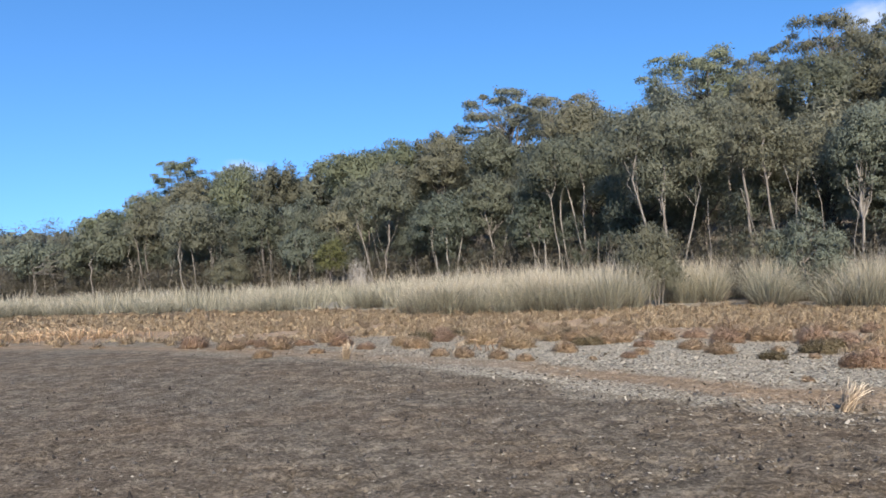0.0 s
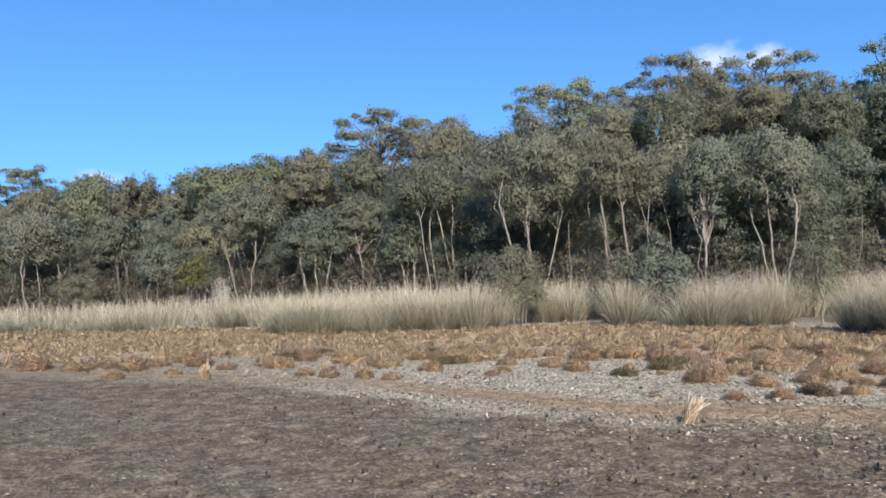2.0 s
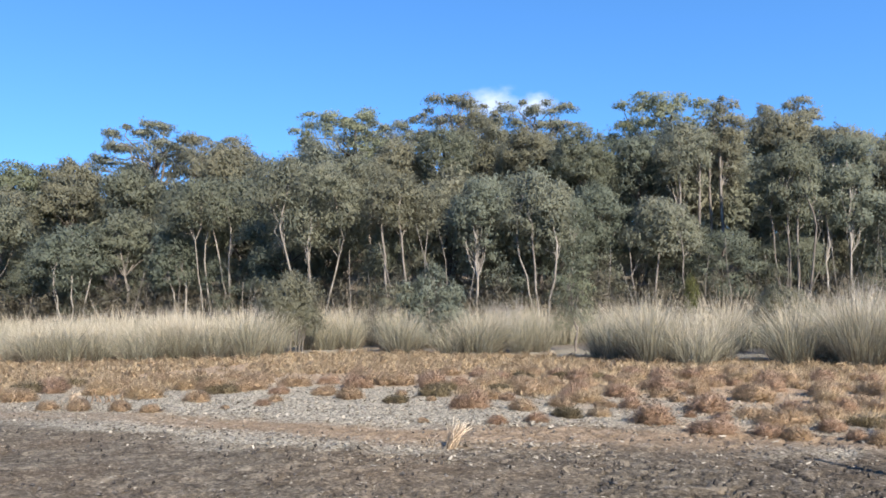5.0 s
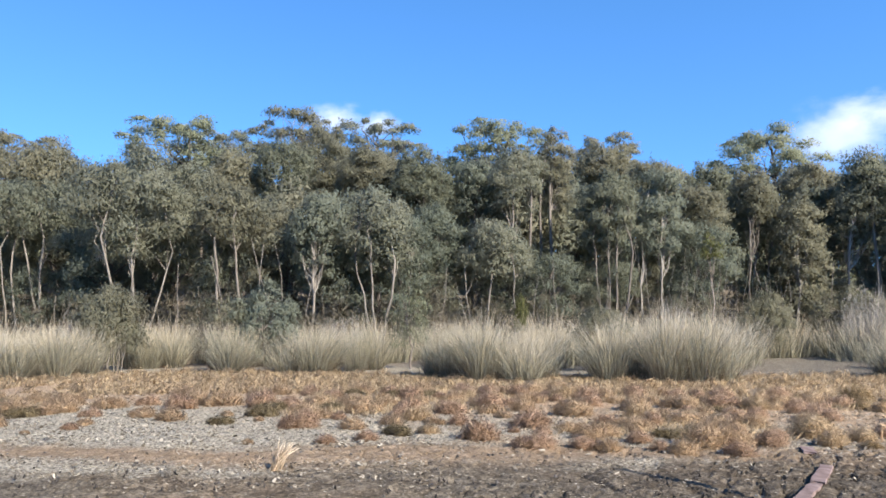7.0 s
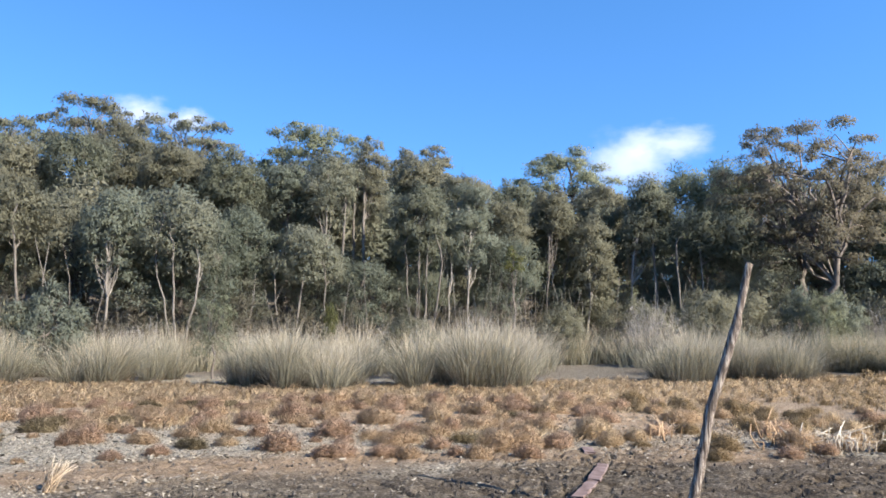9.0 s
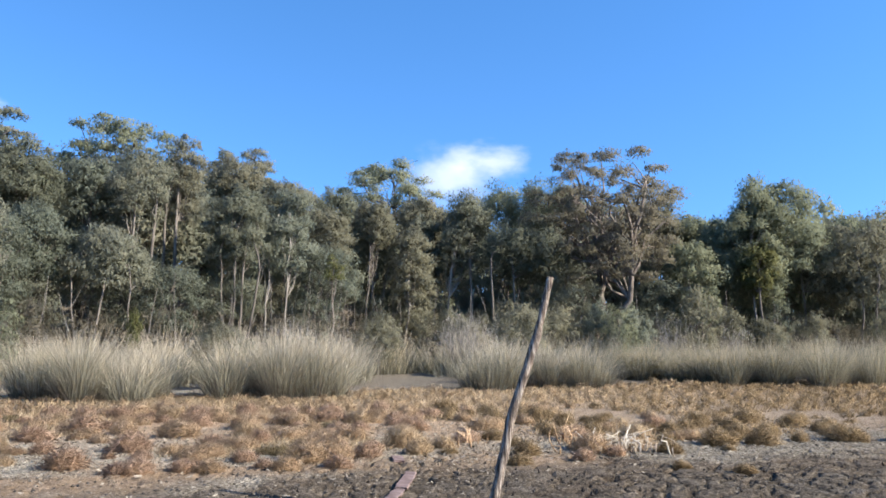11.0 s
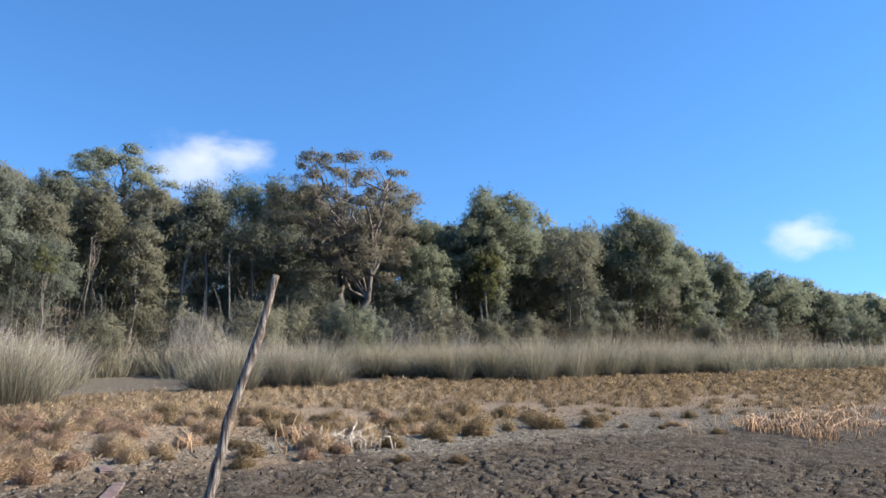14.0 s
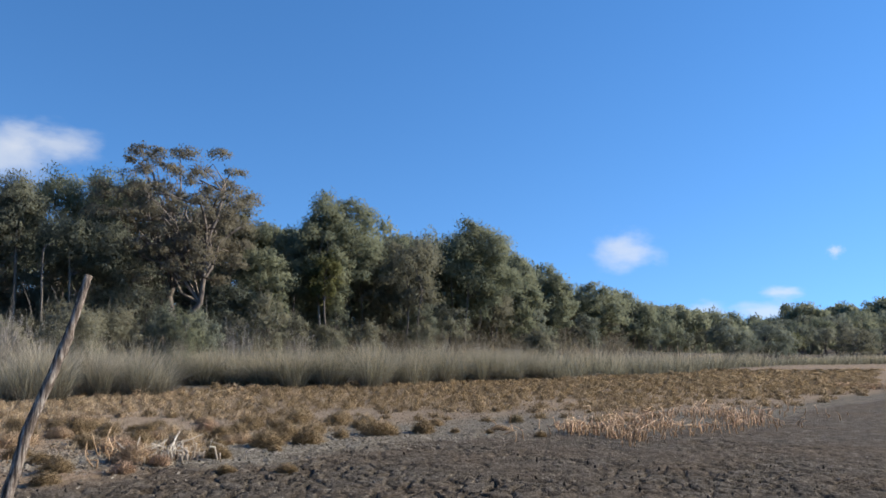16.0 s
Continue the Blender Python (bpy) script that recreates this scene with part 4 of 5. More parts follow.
def standing_gums():
    """The trees that can be told apart, round the lake."""
    gum(-28.5, 83.9, 2.20, 1.8, 6.0, "B", ((1.35, 1.31, 4.57),))
    gum(-25.4, 77.7, 2.15, 1.6, 5.6, "G", ((-4.53, -4.36, 3.35),))
    gum(-24.0, 87.3, 2.34, 5.2, 9.3, "D")
    gum(-23.7, 75.7, 2.39, 3.1, 7.4, "G", ((-1.59, -2.06, 3.18), (1.66, 1.46, 3.08)))
    gum(-21.2, 83.1, 2.32, 6.1, 10.5, "D")
    gum(-20.6, 71.5, 2.13, 3.7, 8.9, "O", ((-1.28, -2.14, 5.48), (-0.9, -1.33, 4.46)))
    gum(-18.4, 65.2, 2.17, 3.7, 7.8, "G", ((-0.59, -1.18, 3.46), (0.38, -0.05, 2.96), (1.27, 1.46, 2.45)))
    gum(-18.2, 80.0, 2.45, 7.0, 11.7, "O")
    gum(-15.1, 75.8, 2.00, 6.6, 12.4, "D")
    gum(-13.8, 61.1, 1.85, 3.4, 7.5, "G", ((0.56, 0.3, 3.39), (1.26, 0.91, 3.37)))
    gum(-12.4, 70.6, 2.04, 6.7, 12.0, "O")
    gum(-10.8, 56.9, 1.45, 1.7, 5.3, "B", ((0.59, 0.76, 5.49),))
    gum(-9.3, 67.5, 1.12, 7.0, 11.5, "G")
    gum(-7.8, 59.5, 1.76, 2.3, 7.8, "O", ((-0.21, -0.04, 4.05),))
    gum(-6.4, 63.5, 2.43, 8.2, 12.0, "D")
    gum(-5.8, 65.1, 2.68, 7.1, 12.2, "D")
    gum(-4.8, 52.4, 2.30, 4.5, 8.4, "G", ((-0.17, -1.47, 4.84), (0.1, 0.67, 4.31)))
    gum(-3.6, 56.5, 1.76, 6.1, 9.9, "O", ((1.02, -0.8, 6.3),))
    gum(-3.0, 63.1, 1.84, 9.1, 12.6, "D")
    gum(-0.0, 57.0, 1.95, 7.4, 10.9, "O")
    gum(0.2, 48.9, 2.17, 2.9, 6.8, "B", ((-0.11, -0.86, 3.78), (0.35, 1.22, 4.31), (0.15, 0.07, 3.78)))
    gum(0.2, 61.9, 1.92, 9.7, 13.2, "O")
    gum(3.6, 48.9, 1.56, 3.8, 7.9, "G", ((0.51, -0.08, 4.48),))
    gum(4.0, 54.6, 1.95, 7.6, 11.7, "G")
    gum(6.7, 45.0, 1.27, 2.6, 6.1, "B", ((0.6, -0.17, 4.08), (0.89, 0.74, 3.58)))
    gum(9.3, 44.4, 2.71, 5.4, 9.3, "G", ((1.42, 0.18, 6.2), (0.08, -0.62, 4.37), (0.41, -0.22, 4.2), (1.13, 1.13, 5.36)))
    gum(10.5, 54.7, 2.66, 9.7, 13.5, "O")
    gum(17.1, 38.9, 2.92, 4.3, 10.4, "G", ((-0.19, -0.45, 4.71), (-0.13, -1.76, 5.61), (0.1, 1.35, 5.12)))
    gum(20.9, 41.1, 1.70, 6.2, 9.9, "O")
    gum(23.0, 35.9, 1.35, 5.1, 8.2, "O", ((0.81, 0.18, 6.02), (-0.1, -0.6, 6.31)))
    gum(23.2, 43.9, 1.57, 8.3, 11.6, "O")
    gum(25.5, 38.6, 1.58, 4.4, 8.1, "G", ((0.01, -0.02, 5.14),))
    gum(26.8, 42.4, 1.50, 8.3, 12.2, "G")
    gum(29.5, 34.1, 1.24, 3.9, 7.6, "B", ((-0.01, -0.17, 3.64),))
    gum(29.9, 47.0, 1.89, 9.3, 13.7, "O")
    gum(33.3, 42.9, 1.95, 8.6, 11.9, "O")
    gum(33.7, 44.0, 1.79, 8.7, 11.9, "O", ((-0.22, 0.05, 8.65),))
    gum(33.7, 34.0, 1.91, 3.8, 7.7, "G", ((0.24, -0.77, 4.71), (0.19, -0.08, 5.3), (0.34, 0.98, 4.39)))
    gum(37.3, 40.9, 1.56, 7.7, 11.4, "G")
    gum(37.4, 43.0, 1.67, 8.0, 11.0, "G")
    gum(38.2, 38.2, 1.72, 3.8, 7.8, "B", ((-0.69, -0.65, 5.09), (-0.64, 0.46, 5.58)))
    gum(41.3, 43.0, 1.52, 7.5, 11.4, "B")
    gum(43.0, 37.5, 1.81, 3.4, 7.0, "G", ((-0.52, -0.09, 4.57), (-0.99, -1.43, 3.85), (0.96, 0.87, 4.9)))
    gum(44.2, 45.8, 1.41, 7.7, 12.6, "G", ((0.57, 0.96, 7.91),))
    gum(44.6, 41.9, 1.50, 7.2, 11.5, "G", ((-0.16, -0.2, 6.52), (0.46, 0.88, 9.38)))
    gum(47.7, 42.8, 0.91, 7.9, 13.2, "O", ((-1.12, -0.87, 9.45), (-0.57, -0.35, 9.68)))
    gum(51.3, 50.9, 1.67, 10.9, 13.7, "O")
    gum(51.5, 40.0, 1.55, 5.2, 9.6, "G", ((-0.21, -0.78, 6.21), (-0.04, -0.01, 5.9), (0.13, 0.46, 6.18), (0.36, 1.21, 5.27)))
    gum(54.7, 49.0, 1.73, 7.9, 11.7, "D")
    gum(54.8, 49.0, 1.79, 8.9, 12.2, "O")
    gum(55.2, 42.1, 1.43, 4.7, 10.1, "B", ((-1.42, -0.88, 4.53), (-0.07, 0.07, 4.82)))
    gum(58.1, 45.1, 1.41, 6.0, 9.8, "O", ((-1.22, -1.17, 5.67),))
    gum(58.5, 53.6, 1.63, 9.5, 12.6, "G")
    gum(61.3, 48.9, 1.43, 6.7, 10.9, "G", ((-0.16, 0.23, 6.2), (0.22, 1.24, 6.5), (1.54, 1.58, 5.13)))
    gum(61.5, 48.0, 1.28, 7.1, 11.0, "O", ((-0.47, -0.17, 6.16),))
    gum(64.5, 48.1, 1.52, 2.3, 9.3, "O", ((-0.24, -0.18, 7.31),))
    gum(65.1, 57.2, 1.93, 9.2, 12.7, "O")
    gum(65.2, 51.2, 1.28, 2.8, 10.8, "G", ((-0.23, 0.03, 7.68),))
    gum(65.3, 53.2, 1.61, 8.3, 11.9, "O")
    gum(68.2, 50.7, 1.42, 6.1, 10.2, "G", ((-1.06, -0.64, 5.8),))
    gum(68.7, 50.8, 1.56, 8.1, 11.8, "G", ((0.34, 0.21, 10.44),))
    gum(68.9, 56.8, 1.46, 9.2, 12.8, "O")
    gum(73.1, 50.0, 2.69, 5.6, 9.7, "G", ((-0.38, -0.8, 7.67), (-1.87, -2.12, 7.28)))
    gum(73.7, 55.0, 3.57, 9.6, 13.3, "D", ((0.67, 0.63, 10.41),))
    gum(82.6, 60.4, 2.27, 8.0, 13.8, "O")
    gum(85.3, 53.3, 1.85, 2.5, 9.0, "D", ((-0.22, -0.36, 7.24),))
    gum(85.7, 61.5, 2.16, 8.1, 11.9, "D")
    gum(87.4, 58.1, 1.91, 5.5, 11.2, "D")
    gum(89.5, 55.8, 2.21, 3.7, 12.7, "D", ((-0.3, -0.14, 9.51),))
    gum(89.7, 53.9, 1.08, 4.8, 8.7, "W", ((0.11, 0.02, 7.22),))
    gum(90.8, 57.7, 2.91, 4.9, 13.7, "D", ((-0.43, -0.12, 9.02),))
    gum(95.1, 59.4, 3.14, 4.4, 10.5, "O", ((-2.54, -2.77, 7.03), (0.66, 0.91, 5.5), (1.37, 1.89, 6.19)))
    gum(95.5, 65.8, 2.89, 5.9, 11.8, "D")
    gum(96.0, 67.3, 2.16, 6.8, 12.0, "D")
    gum(100.6, 67.0, 3.37, 4.5, 13.4, "D", ((-1.02, -1.64, 8.82), (-0.82, -0.12, 8.82), (-1.17, -2.45, 7.8)))
    gum(102.8, 81.5, 2.45, 3.7, 13.8, "D")
    gum(104.1, 77.4, 2.02, 3.0, 11.6, "D")
    gum(106.0, 94.1, 2.44, 3.3, 12.6, "D")
    gum(106.6, 88.2, 2.44, 3.1, 11.0, "D")
    gum(109.7, 103.7, 3.56, 3.4, 10.8, "D")
    gum(111.0, 122.3, 3.93, 3.7, 11.7, "D")
    gum(112.4, 116.0, 3.28, 3.7, 9.4, "D")
    gum(114.3, 155.6, 5.12, 4.3, 11.4, "D")
    gum(115.2, 146.4, 5.03, 4.1, 9.8, "D")
    gum(117.3, 168.5, 5.08, 4.3, 10.7, "D")
    gum(119.2, 146.0, 3.01, 3.1, 6.8, "D")
    gum(120.4, 228.9, 6.99, 4.9, 12.2, "D")
    gum(121.1, 207.4, 3.96, 4.1, 9.5, "D")
    gum(123.8, 224.0, 5.95, 4.9, 16.0, "D", ((0.63, 0.14, 10.29),))
    gum(126.4, 254.5, 6.31, 5.3, 16.4, "D")
    gum(129.0, 254.8, 6.37, 5.3, 18.8, "D")


def forest():
    rng = np.random.default_rng(23)
    gums, deep, high, dome = prototypes(), prototypes(False), umbrellas(), domes()
    deep_dome = domes(False)
    used = set()

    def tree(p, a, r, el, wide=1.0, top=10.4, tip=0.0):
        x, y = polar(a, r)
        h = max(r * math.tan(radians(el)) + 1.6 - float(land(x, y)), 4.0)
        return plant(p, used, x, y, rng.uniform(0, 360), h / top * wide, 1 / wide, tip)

    for a, r, el, k, wide in ((-19.2, 92, 8.7, 1, 1.0), (-15.5, 95, 8.4, 0, 0.9), (5.0, 66, 13.6, 0, 1.2), (9.3, 64, 13.0, 2, 1.1), (18.8, 58, 15.0, 1, 1.2), (22.2, 60, 14.6, 0, 1.0),
                              (27.8, 62, 16.2, 2, 1.0), (33.8, 62, 15.8, 0, 1.1), (42.8, 58, 15.6, 1, 1.1), (51.5, 60, 14.2, 2, 0.9), (62.4, 66, 13.6, 1, 1.3)):
        tree(high[k], a, r, el, wide, 16.0)
    open_tree = make_tree("open_gum_tree", "large open-crowned eucalyptus with brownish leaves and dark limbs", "tree", 171, 15, (9.4, 5.2, 5.4), 2, BARK_DARK, GUM_BROWN, clusters=150, cluster_r=0.7, per=270,
                          length=0.17, width=0.07, flat=0.6, thick=0.30, lean=0.22, low=-0.75, hollow=0.35, bare=22)
    tree(open_tree, 79.0, 52, 15.3, 1.0, 15.2)
    for row in range(4):
        a = -35.0 + rng.uniform(0, 2)
        while a < 132:
            w = float(wood_r(a))
            r = w + (3.2, 7, 13, 22)[row] * (1 + w / 150) + rng.uniform(-1.6, 1.6)
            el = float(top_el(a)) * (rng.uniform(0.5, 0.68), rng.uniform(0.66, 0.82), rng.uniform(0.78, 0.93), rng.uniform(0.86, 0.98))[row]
            x, y = polar(a, r)
            dark = (86 < a < 116 and rng.random() < (0.3, 0.6, 0.8, 0.8)[row]) or (a > 116 and rng.random() < 0.4)
            if min(math.hypot(x - p, y - q) - 0.6 * h for p, q, h in STANDING) > (0.7, 0.9, 0, 0)[row]:
                if dark:
                    tree((dome if row < 1 and r < 80 else deep_dome)[int(rng.integers(2))], a, r, el, rng.uniform(0.85, 1.1))
                else:
                    tree((gums if row < 1 and r < 75 else deep)[int(rng.integers(5))], a, r, el, rng.uniform(0.9, 1.25), tip=rng.uniform(-4, 4))
            a += math.degrees(rng.uniform(2.4, 4.2) * max(0.85, min(1.3, r / 60)) * (1.0, 1.1, 1.3, 1.25)[row] / r)
    # young growth that closes the wood between the front stems
    a = -26.0
    while a < 100:
        r = float(wood_r(a)) + rng.uniform(2.5, 6.0)
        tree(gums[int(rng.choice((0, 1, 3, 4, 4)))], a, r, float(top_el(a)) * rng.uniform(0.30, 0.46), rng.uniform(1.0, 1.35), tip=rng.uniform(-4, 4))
        a += math.degrees(rng.uniform(1.8, 4.2) / r)
    for p in (*gums, *deep, *high, *dome, *deep_dome):
        if p.name not in used:
            for ob in (*p.children, p):
                bpy.data.objects.remove(ob)


# ---- single things ----
def leaning_pole():
    rng = np.random.default_rng(5)
    wood = Tubes(10)
    line = np.array([(6.99, 2.26, -0.3), (7.0, 2.25, 0.0), (7.02, 2.18, 0.27), (7.05, 2.105, 0.63), (7.07, 2.04, 0.96), (7.12, 1.91, 1.40), (7.145, 1.835, 1.63), (7.175, 1.745, 2.02), (7.19, 1.70, 2.24)])
    fine = np.stack([np.interp(np.linspace(0, 8, 41), np.arange(9), line[:, k]) for k in range(3)], 1) - np.array((7.0, 2.25, 0))
    fine += rng.normal(0, 0.004, fine.shape)
    r = np.linspace(0.056, 0.032, 41) * rng.uniform(0.92, 1.08, 41)
    r[29:32] *= 1.18
    wood.add(fine, r)
    ob = new("leaning_pole", wood.mesh("leaning_pole", POLE))
    ob.location = (7.0, 2.25, 0)
    return tagged(ob, "weathered grey wooden pole stuck leaning in the mud", "pole")


def undergrowth():
    """Dim scrub and thin stems between and behind the trees, one mass."""
    rng = np.random.default_rng(41)
    n = 4600
    a = rng.uniform(-35, 112, n)
    w = wood_r(a)
    depth = rng.random(n) ** 1.8
    r = w + 0.8 + depth * 32 * (1 + w / 150)
    x, y = r * np.sin(np.radians(a)), r * np.cos(np.radians(a))
    z = land(x, y) + rng.random(n) ** 1.2 * (2.2 + 5.0 * np.clip(depth * 2.4, 0, 1))
    big = np.clip(r / 50, 0.8, 3.5)
    me = leaf_mesh("undergrowth", SCRUB, rng, np.stack([x, y, z], -1), rng.uniform(0.5, 1.1, n) * big, 52, 0.32, 0.075, 0.9, 0.1, hollow=0.2)
    tagged(new("undergrowth", me), "dim tangled scrub under the eucalypts", "scrub", kind="stuff")
    n = 1900
    a = rng.uniform(-35, 108, n)
    w = wood_r(a)
    r = w - 0.6 + rng.random(n) * 4.0 * (1 + w / 150)
    x, y = r * np.sin(np.radians(a)), r * np.cos(np.radians(a))
    z = land(x, y) + 0.3 + rng.random(n) ** 1.6 * 2.6
    me = leaf_mesh("edge_scrub", SCRUB, rng, np.stack([x, y, z], -1), rng.uniform(0.3, 0.75, n) * np.clip(r / 45, 0.8, 3.0), 84, 0.22, 0.034, 1.0, -0.2, hollow=0.2)
    tagged(new("edge_scrub", me), "low grey-brown scrub along the foot of the forest", "scrub", kind="stuff")
    n = 2300
    a = rng.uniform(-36, 118, n)
    w = wood_r(a)
    r = w + rng.uniform(30, 46, n) * (1 + w / 150)
    x, y = r * np.sin(np.radians(a)), r * np.cos(np.radians(a))
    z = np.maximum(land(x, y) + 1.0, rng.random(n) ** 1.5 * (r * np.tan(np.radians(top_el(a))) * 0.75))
    me = leaf_mesh("deep_woods", GUM_DARK, rng, np.stack([x, y, z], -1), rng.uniform(1.2, 2.2, n) * np.clip(r / 80, 1, 3), 60, 0.6, 0.34, 0.9, 0.3, core=0.6, level=1)
    tagged(new("deep_woods", me), "dark dense foliage deep in the wood", "woods", kind="stuff")
    stems = Tubes(4)
    for _ in range(520):
        az = rng.uniform(-30, 118) if rng.random() < 0.6 else rng.uniform(55, 84)
        r = wood_r(az) - 1.0 + 14 * rng.random() ** 1.6
        px, py = polar(az, r)
        h = rng.uniform(0.8, 5.5)
        zz = float(land(px, py))
        stems.add(bend(rng, (px, py, zz - 0.2), (px + rng.normal(0, 0.16) * h, py + rng.normal(0, 0.16) * h, zz + h), 5, 0.06), np.linspace(0.03, 0.008, 5) * rng.uniform(0.5, 1.4))
    tagged(new("sapling_stems", stems.mesh("sapling_stems", TWIG)), "many thin grey sapling stems among the trees", "saplings", kind="stuff")


def shrubs():
    rng = np.random.default_rng(43)
    used = set()
    green = make_tree("shrub", "bushy green shrub with thin pale stems among the sedges", "shrub", 201, 3, (1.75, 1.2, 1.2), 5, BARK_PALE, GUM_OLIVE, clusters=26, cluster_r=0.5, per=480, length=0.11, width=0.035, thick=0.05, lean=0.25)
    blue = make_tree("cone_shrub", "blue-green conical shrub at the forest edge", "shrub", 202, 3, (1.3, 1.2, 1.5), 1, BARK_DARK, GUM_BLUE, clusters=26, cluster_r=0.46, per=380, length=0.11, width=0.04, thick=0.05)
    dark = make_tree("young_she_oak", "slim feathery dark-green young tree among the sedges", "young tree", 203, 3, (1.7, 0.5, 1.4), 1, BARK_DARK, GUM_DARK, clusters=26, cluster_r=0.32, per=130, length=0.11, width=0.016, droop=-0.6, thick=0.04)
    wattle = make_tree("wattle_bush", "yellow-green wattle bush at the forest edge", "shrub", 204, 3, (2.1, 0.6, 0.8), 2, BARK_DARK, WATTLE, clusters=22, cluster_r=0.34, per=130, length=0.11, width=0.04, thick=0.04)
    tip_bush = make_tree("wattle_sapling", "tall thin wattle sapling with a small yellow-green head", "young tree", 206, 3, (2.65, 0.3, 0.35), 1, BARK_DARK, WATTLE, clusters=7, cluster_r=0.16, per=130, length=0.06, width=0.025, thick=0.03)
    pale = make_tree("pale_shrub", "pale olive shrub at the forest edge", "shrub", 205, 3, (1.5, 0.8, 1.3), 2, BARK_DARK, GUM_OLIVE, clusters=30, cluster_r=0.36, per=130, length=0.11, width=0.04, thick=0.04)
    for p, a, r, h, wide in ((green, 14.9, 29.6, 3.0, 1.0), (green, 15.9, 29.2, 2.2, 0.8), (blue, 25.8, 31.0, 3.5, 1.0), (pale, 23.1, 31.2, 2.9, 1.0), (wattle, -8.5, 51, 4.2, 1.1), (wattle, 45.0, 31.0, 3.0, 0.45), (dark, 36.7, 28.0, 3.2, 1.3),
                             (green, 51.1, 27.0, 2.2, 1.0), (tip_bush, 58.7, 37.5, 6.1, 0.9), (green, 72.7, 38.5, 3.5, 1.0), (pale, 74.4, 43, 3.9, 1.2), (pale, 76.2, 43.5, 3.4, 1.2), (blue, 78.8, 44, 4.2, 0.8), (blue, 81.0, 45, 4.0, 0.8), (pale, 75.6, 44.5, 4.2, 1.1),
                             (pale, 85.5, 47, 5.4, 0.9), (dark, 80.0, 43, 4.2, 1.2), (green, -16, 60, 3, 1.2), (green, 62, 40, 2.8, 1.0), (wattle, 123.0, 170, 6.5, 1.8), (pale, 127, 170, 7, 2.0), (blue, 119.2, 140, 7.5, 1.3), (blue, 121.6, 150, 8, 1.4), (green, 106, 70, 3.5, 1.2), (pale, 67.5, 45, 4.0, 1.0), (pale, 70.0, 45.5, 3.6, 1.1), (green, 68.8, 44, 3.0, 1.0), (pale, 72.0, 45, 4.4, 1.0), (pale, 62.5, 43.5, 3.6, 1.0),
                             (pale, 65.8, 44.5, 3.2, 1.0), (pale, 83, 48, 4.0, 1.0), (pale, 87.5, 50, 4.2, 1.0), (green, 90, 51, 3.2, 1.1), (pale, 93, 53, 4.0, 1.0), (pale, 97, 57, 4.0, 1.0)):
        x, y = polar(a, r)
        s = h / 3.1
        plant(p, used, x, y, rng.uniform(0, 360), s * wide, 1 / wide)
    # grey leafless thickets
    for k in range(2):
        brush = Tubes(3)
        for _ in range(90):
            t, o = rng.uniform(0, 6.28), rng.uniform(0.2, 1.1)
            e = np.array((math.cos(t) * o, math.sin(t) * o, rng.uniform(1.0, 2.6)))
            line = bend(rng, (0.3 * e[0], 0.3 * e[1], -0.1), e, 5, 0.06)
            brush.add(line, np.linspace(0.016, 0.004, 5))
            for _ in range(3):
                q = line[int(rng.integers(2, 5))]
                brush.add(bend(rng, q, q + rng.normal(0, 0.28, 3) + np.array((0, 0, 0.2)), 3, 0.02), np.linspace(0.007, 0.003, 3))
        me = brush.mesh("dead_shrub", DEADWOOD)
        for a, r, s in (((67.6, 42, 1.2), (69.2, 43, 1.4), (70.6, 43.5, 1.3), (82.6, 46, 1.1), (30.6, 31.5, 0.9), (-6.5, 50, 1.2)), ((68.4, 42, 1.6), (71.6, 41.5, 1.3), (13.2, 31.5, 1.0), (56.0, 38, 1.2), (83.8, 46, 1.5), (32.0, 31, 0.9), (88, 48, 1.3)))[k]:
            ob = tagged(new("dead_shrub", me), "grey leafless twiggy shrub at the forest edge", "dead shrub", "dead shrubs")
            ob.matrix_world = place(*polar(a, r), 0, rng.uniform(0, 360), 0.8 * s)


def curved_strip(rng, foot, way, length, width):
    """One dry leaf: a bent tapering strip."""
    p = [np.array(foot, float)]
    d = np.array(way, float) / np.linalg.norm(way)
    for k in range(4):
        p.append(p[-1] + d * length / 4)
        d = d + np.array((0, 0, -0.12)) + rng.normal(0, 0.10, 3)
        d /= np.linalg.norm(d)
    return p


def straw_tuft():
    rng = np.random.default_rng(51)
    t = Tubes(3)
    for k in range(85):
        way = (0.50 + rng.normal(0, 0.15), rng.normal(0, 0.10), 1.0)
        t.add(curved_strip(rng, (rng.normal(0, 0.035), rng.normal(0, 0.035), -0.02), way, rng.uniform(0.24, 0.52), 0.01), np.linspace(0.0095, 0.003, 5) * rng.uniform(0.7, 1.3))
    for k in range(7):
        t.add(curved_strip(rng, (rng.uniform(-0.4, -0.1), rng.normal(0, 0.08), 0.0), (rng.normal(-0.4, 0.4), rng.normal(0, 0.3), 0.8), rng.uniform(0.15, 0.3), 0.01), np.linspace(0.007, 0.003, 5))
    ob = new("straw_tuft", t.mesh("straw_tuft", STRAW))
    ob.matrix_world = place(4.12, 7.86, 0, -28, 0.74)
    tagged(ob, "bleached straw tuft standing alone on the mud", "dry grass tuft")
    small = t.mesh("small_straw_tuft", STRAW)
    for x, y, s in ((0.2, 14.6, 0.55), (-1.9, 14.2, 0.8)):
        ob = tagged(new("straw_tuft", small), "small bleached straw tuft at the grass edge", "dry grass tuft")
        ob.matrix_world = place(x, y, 0, 40 * x, s)


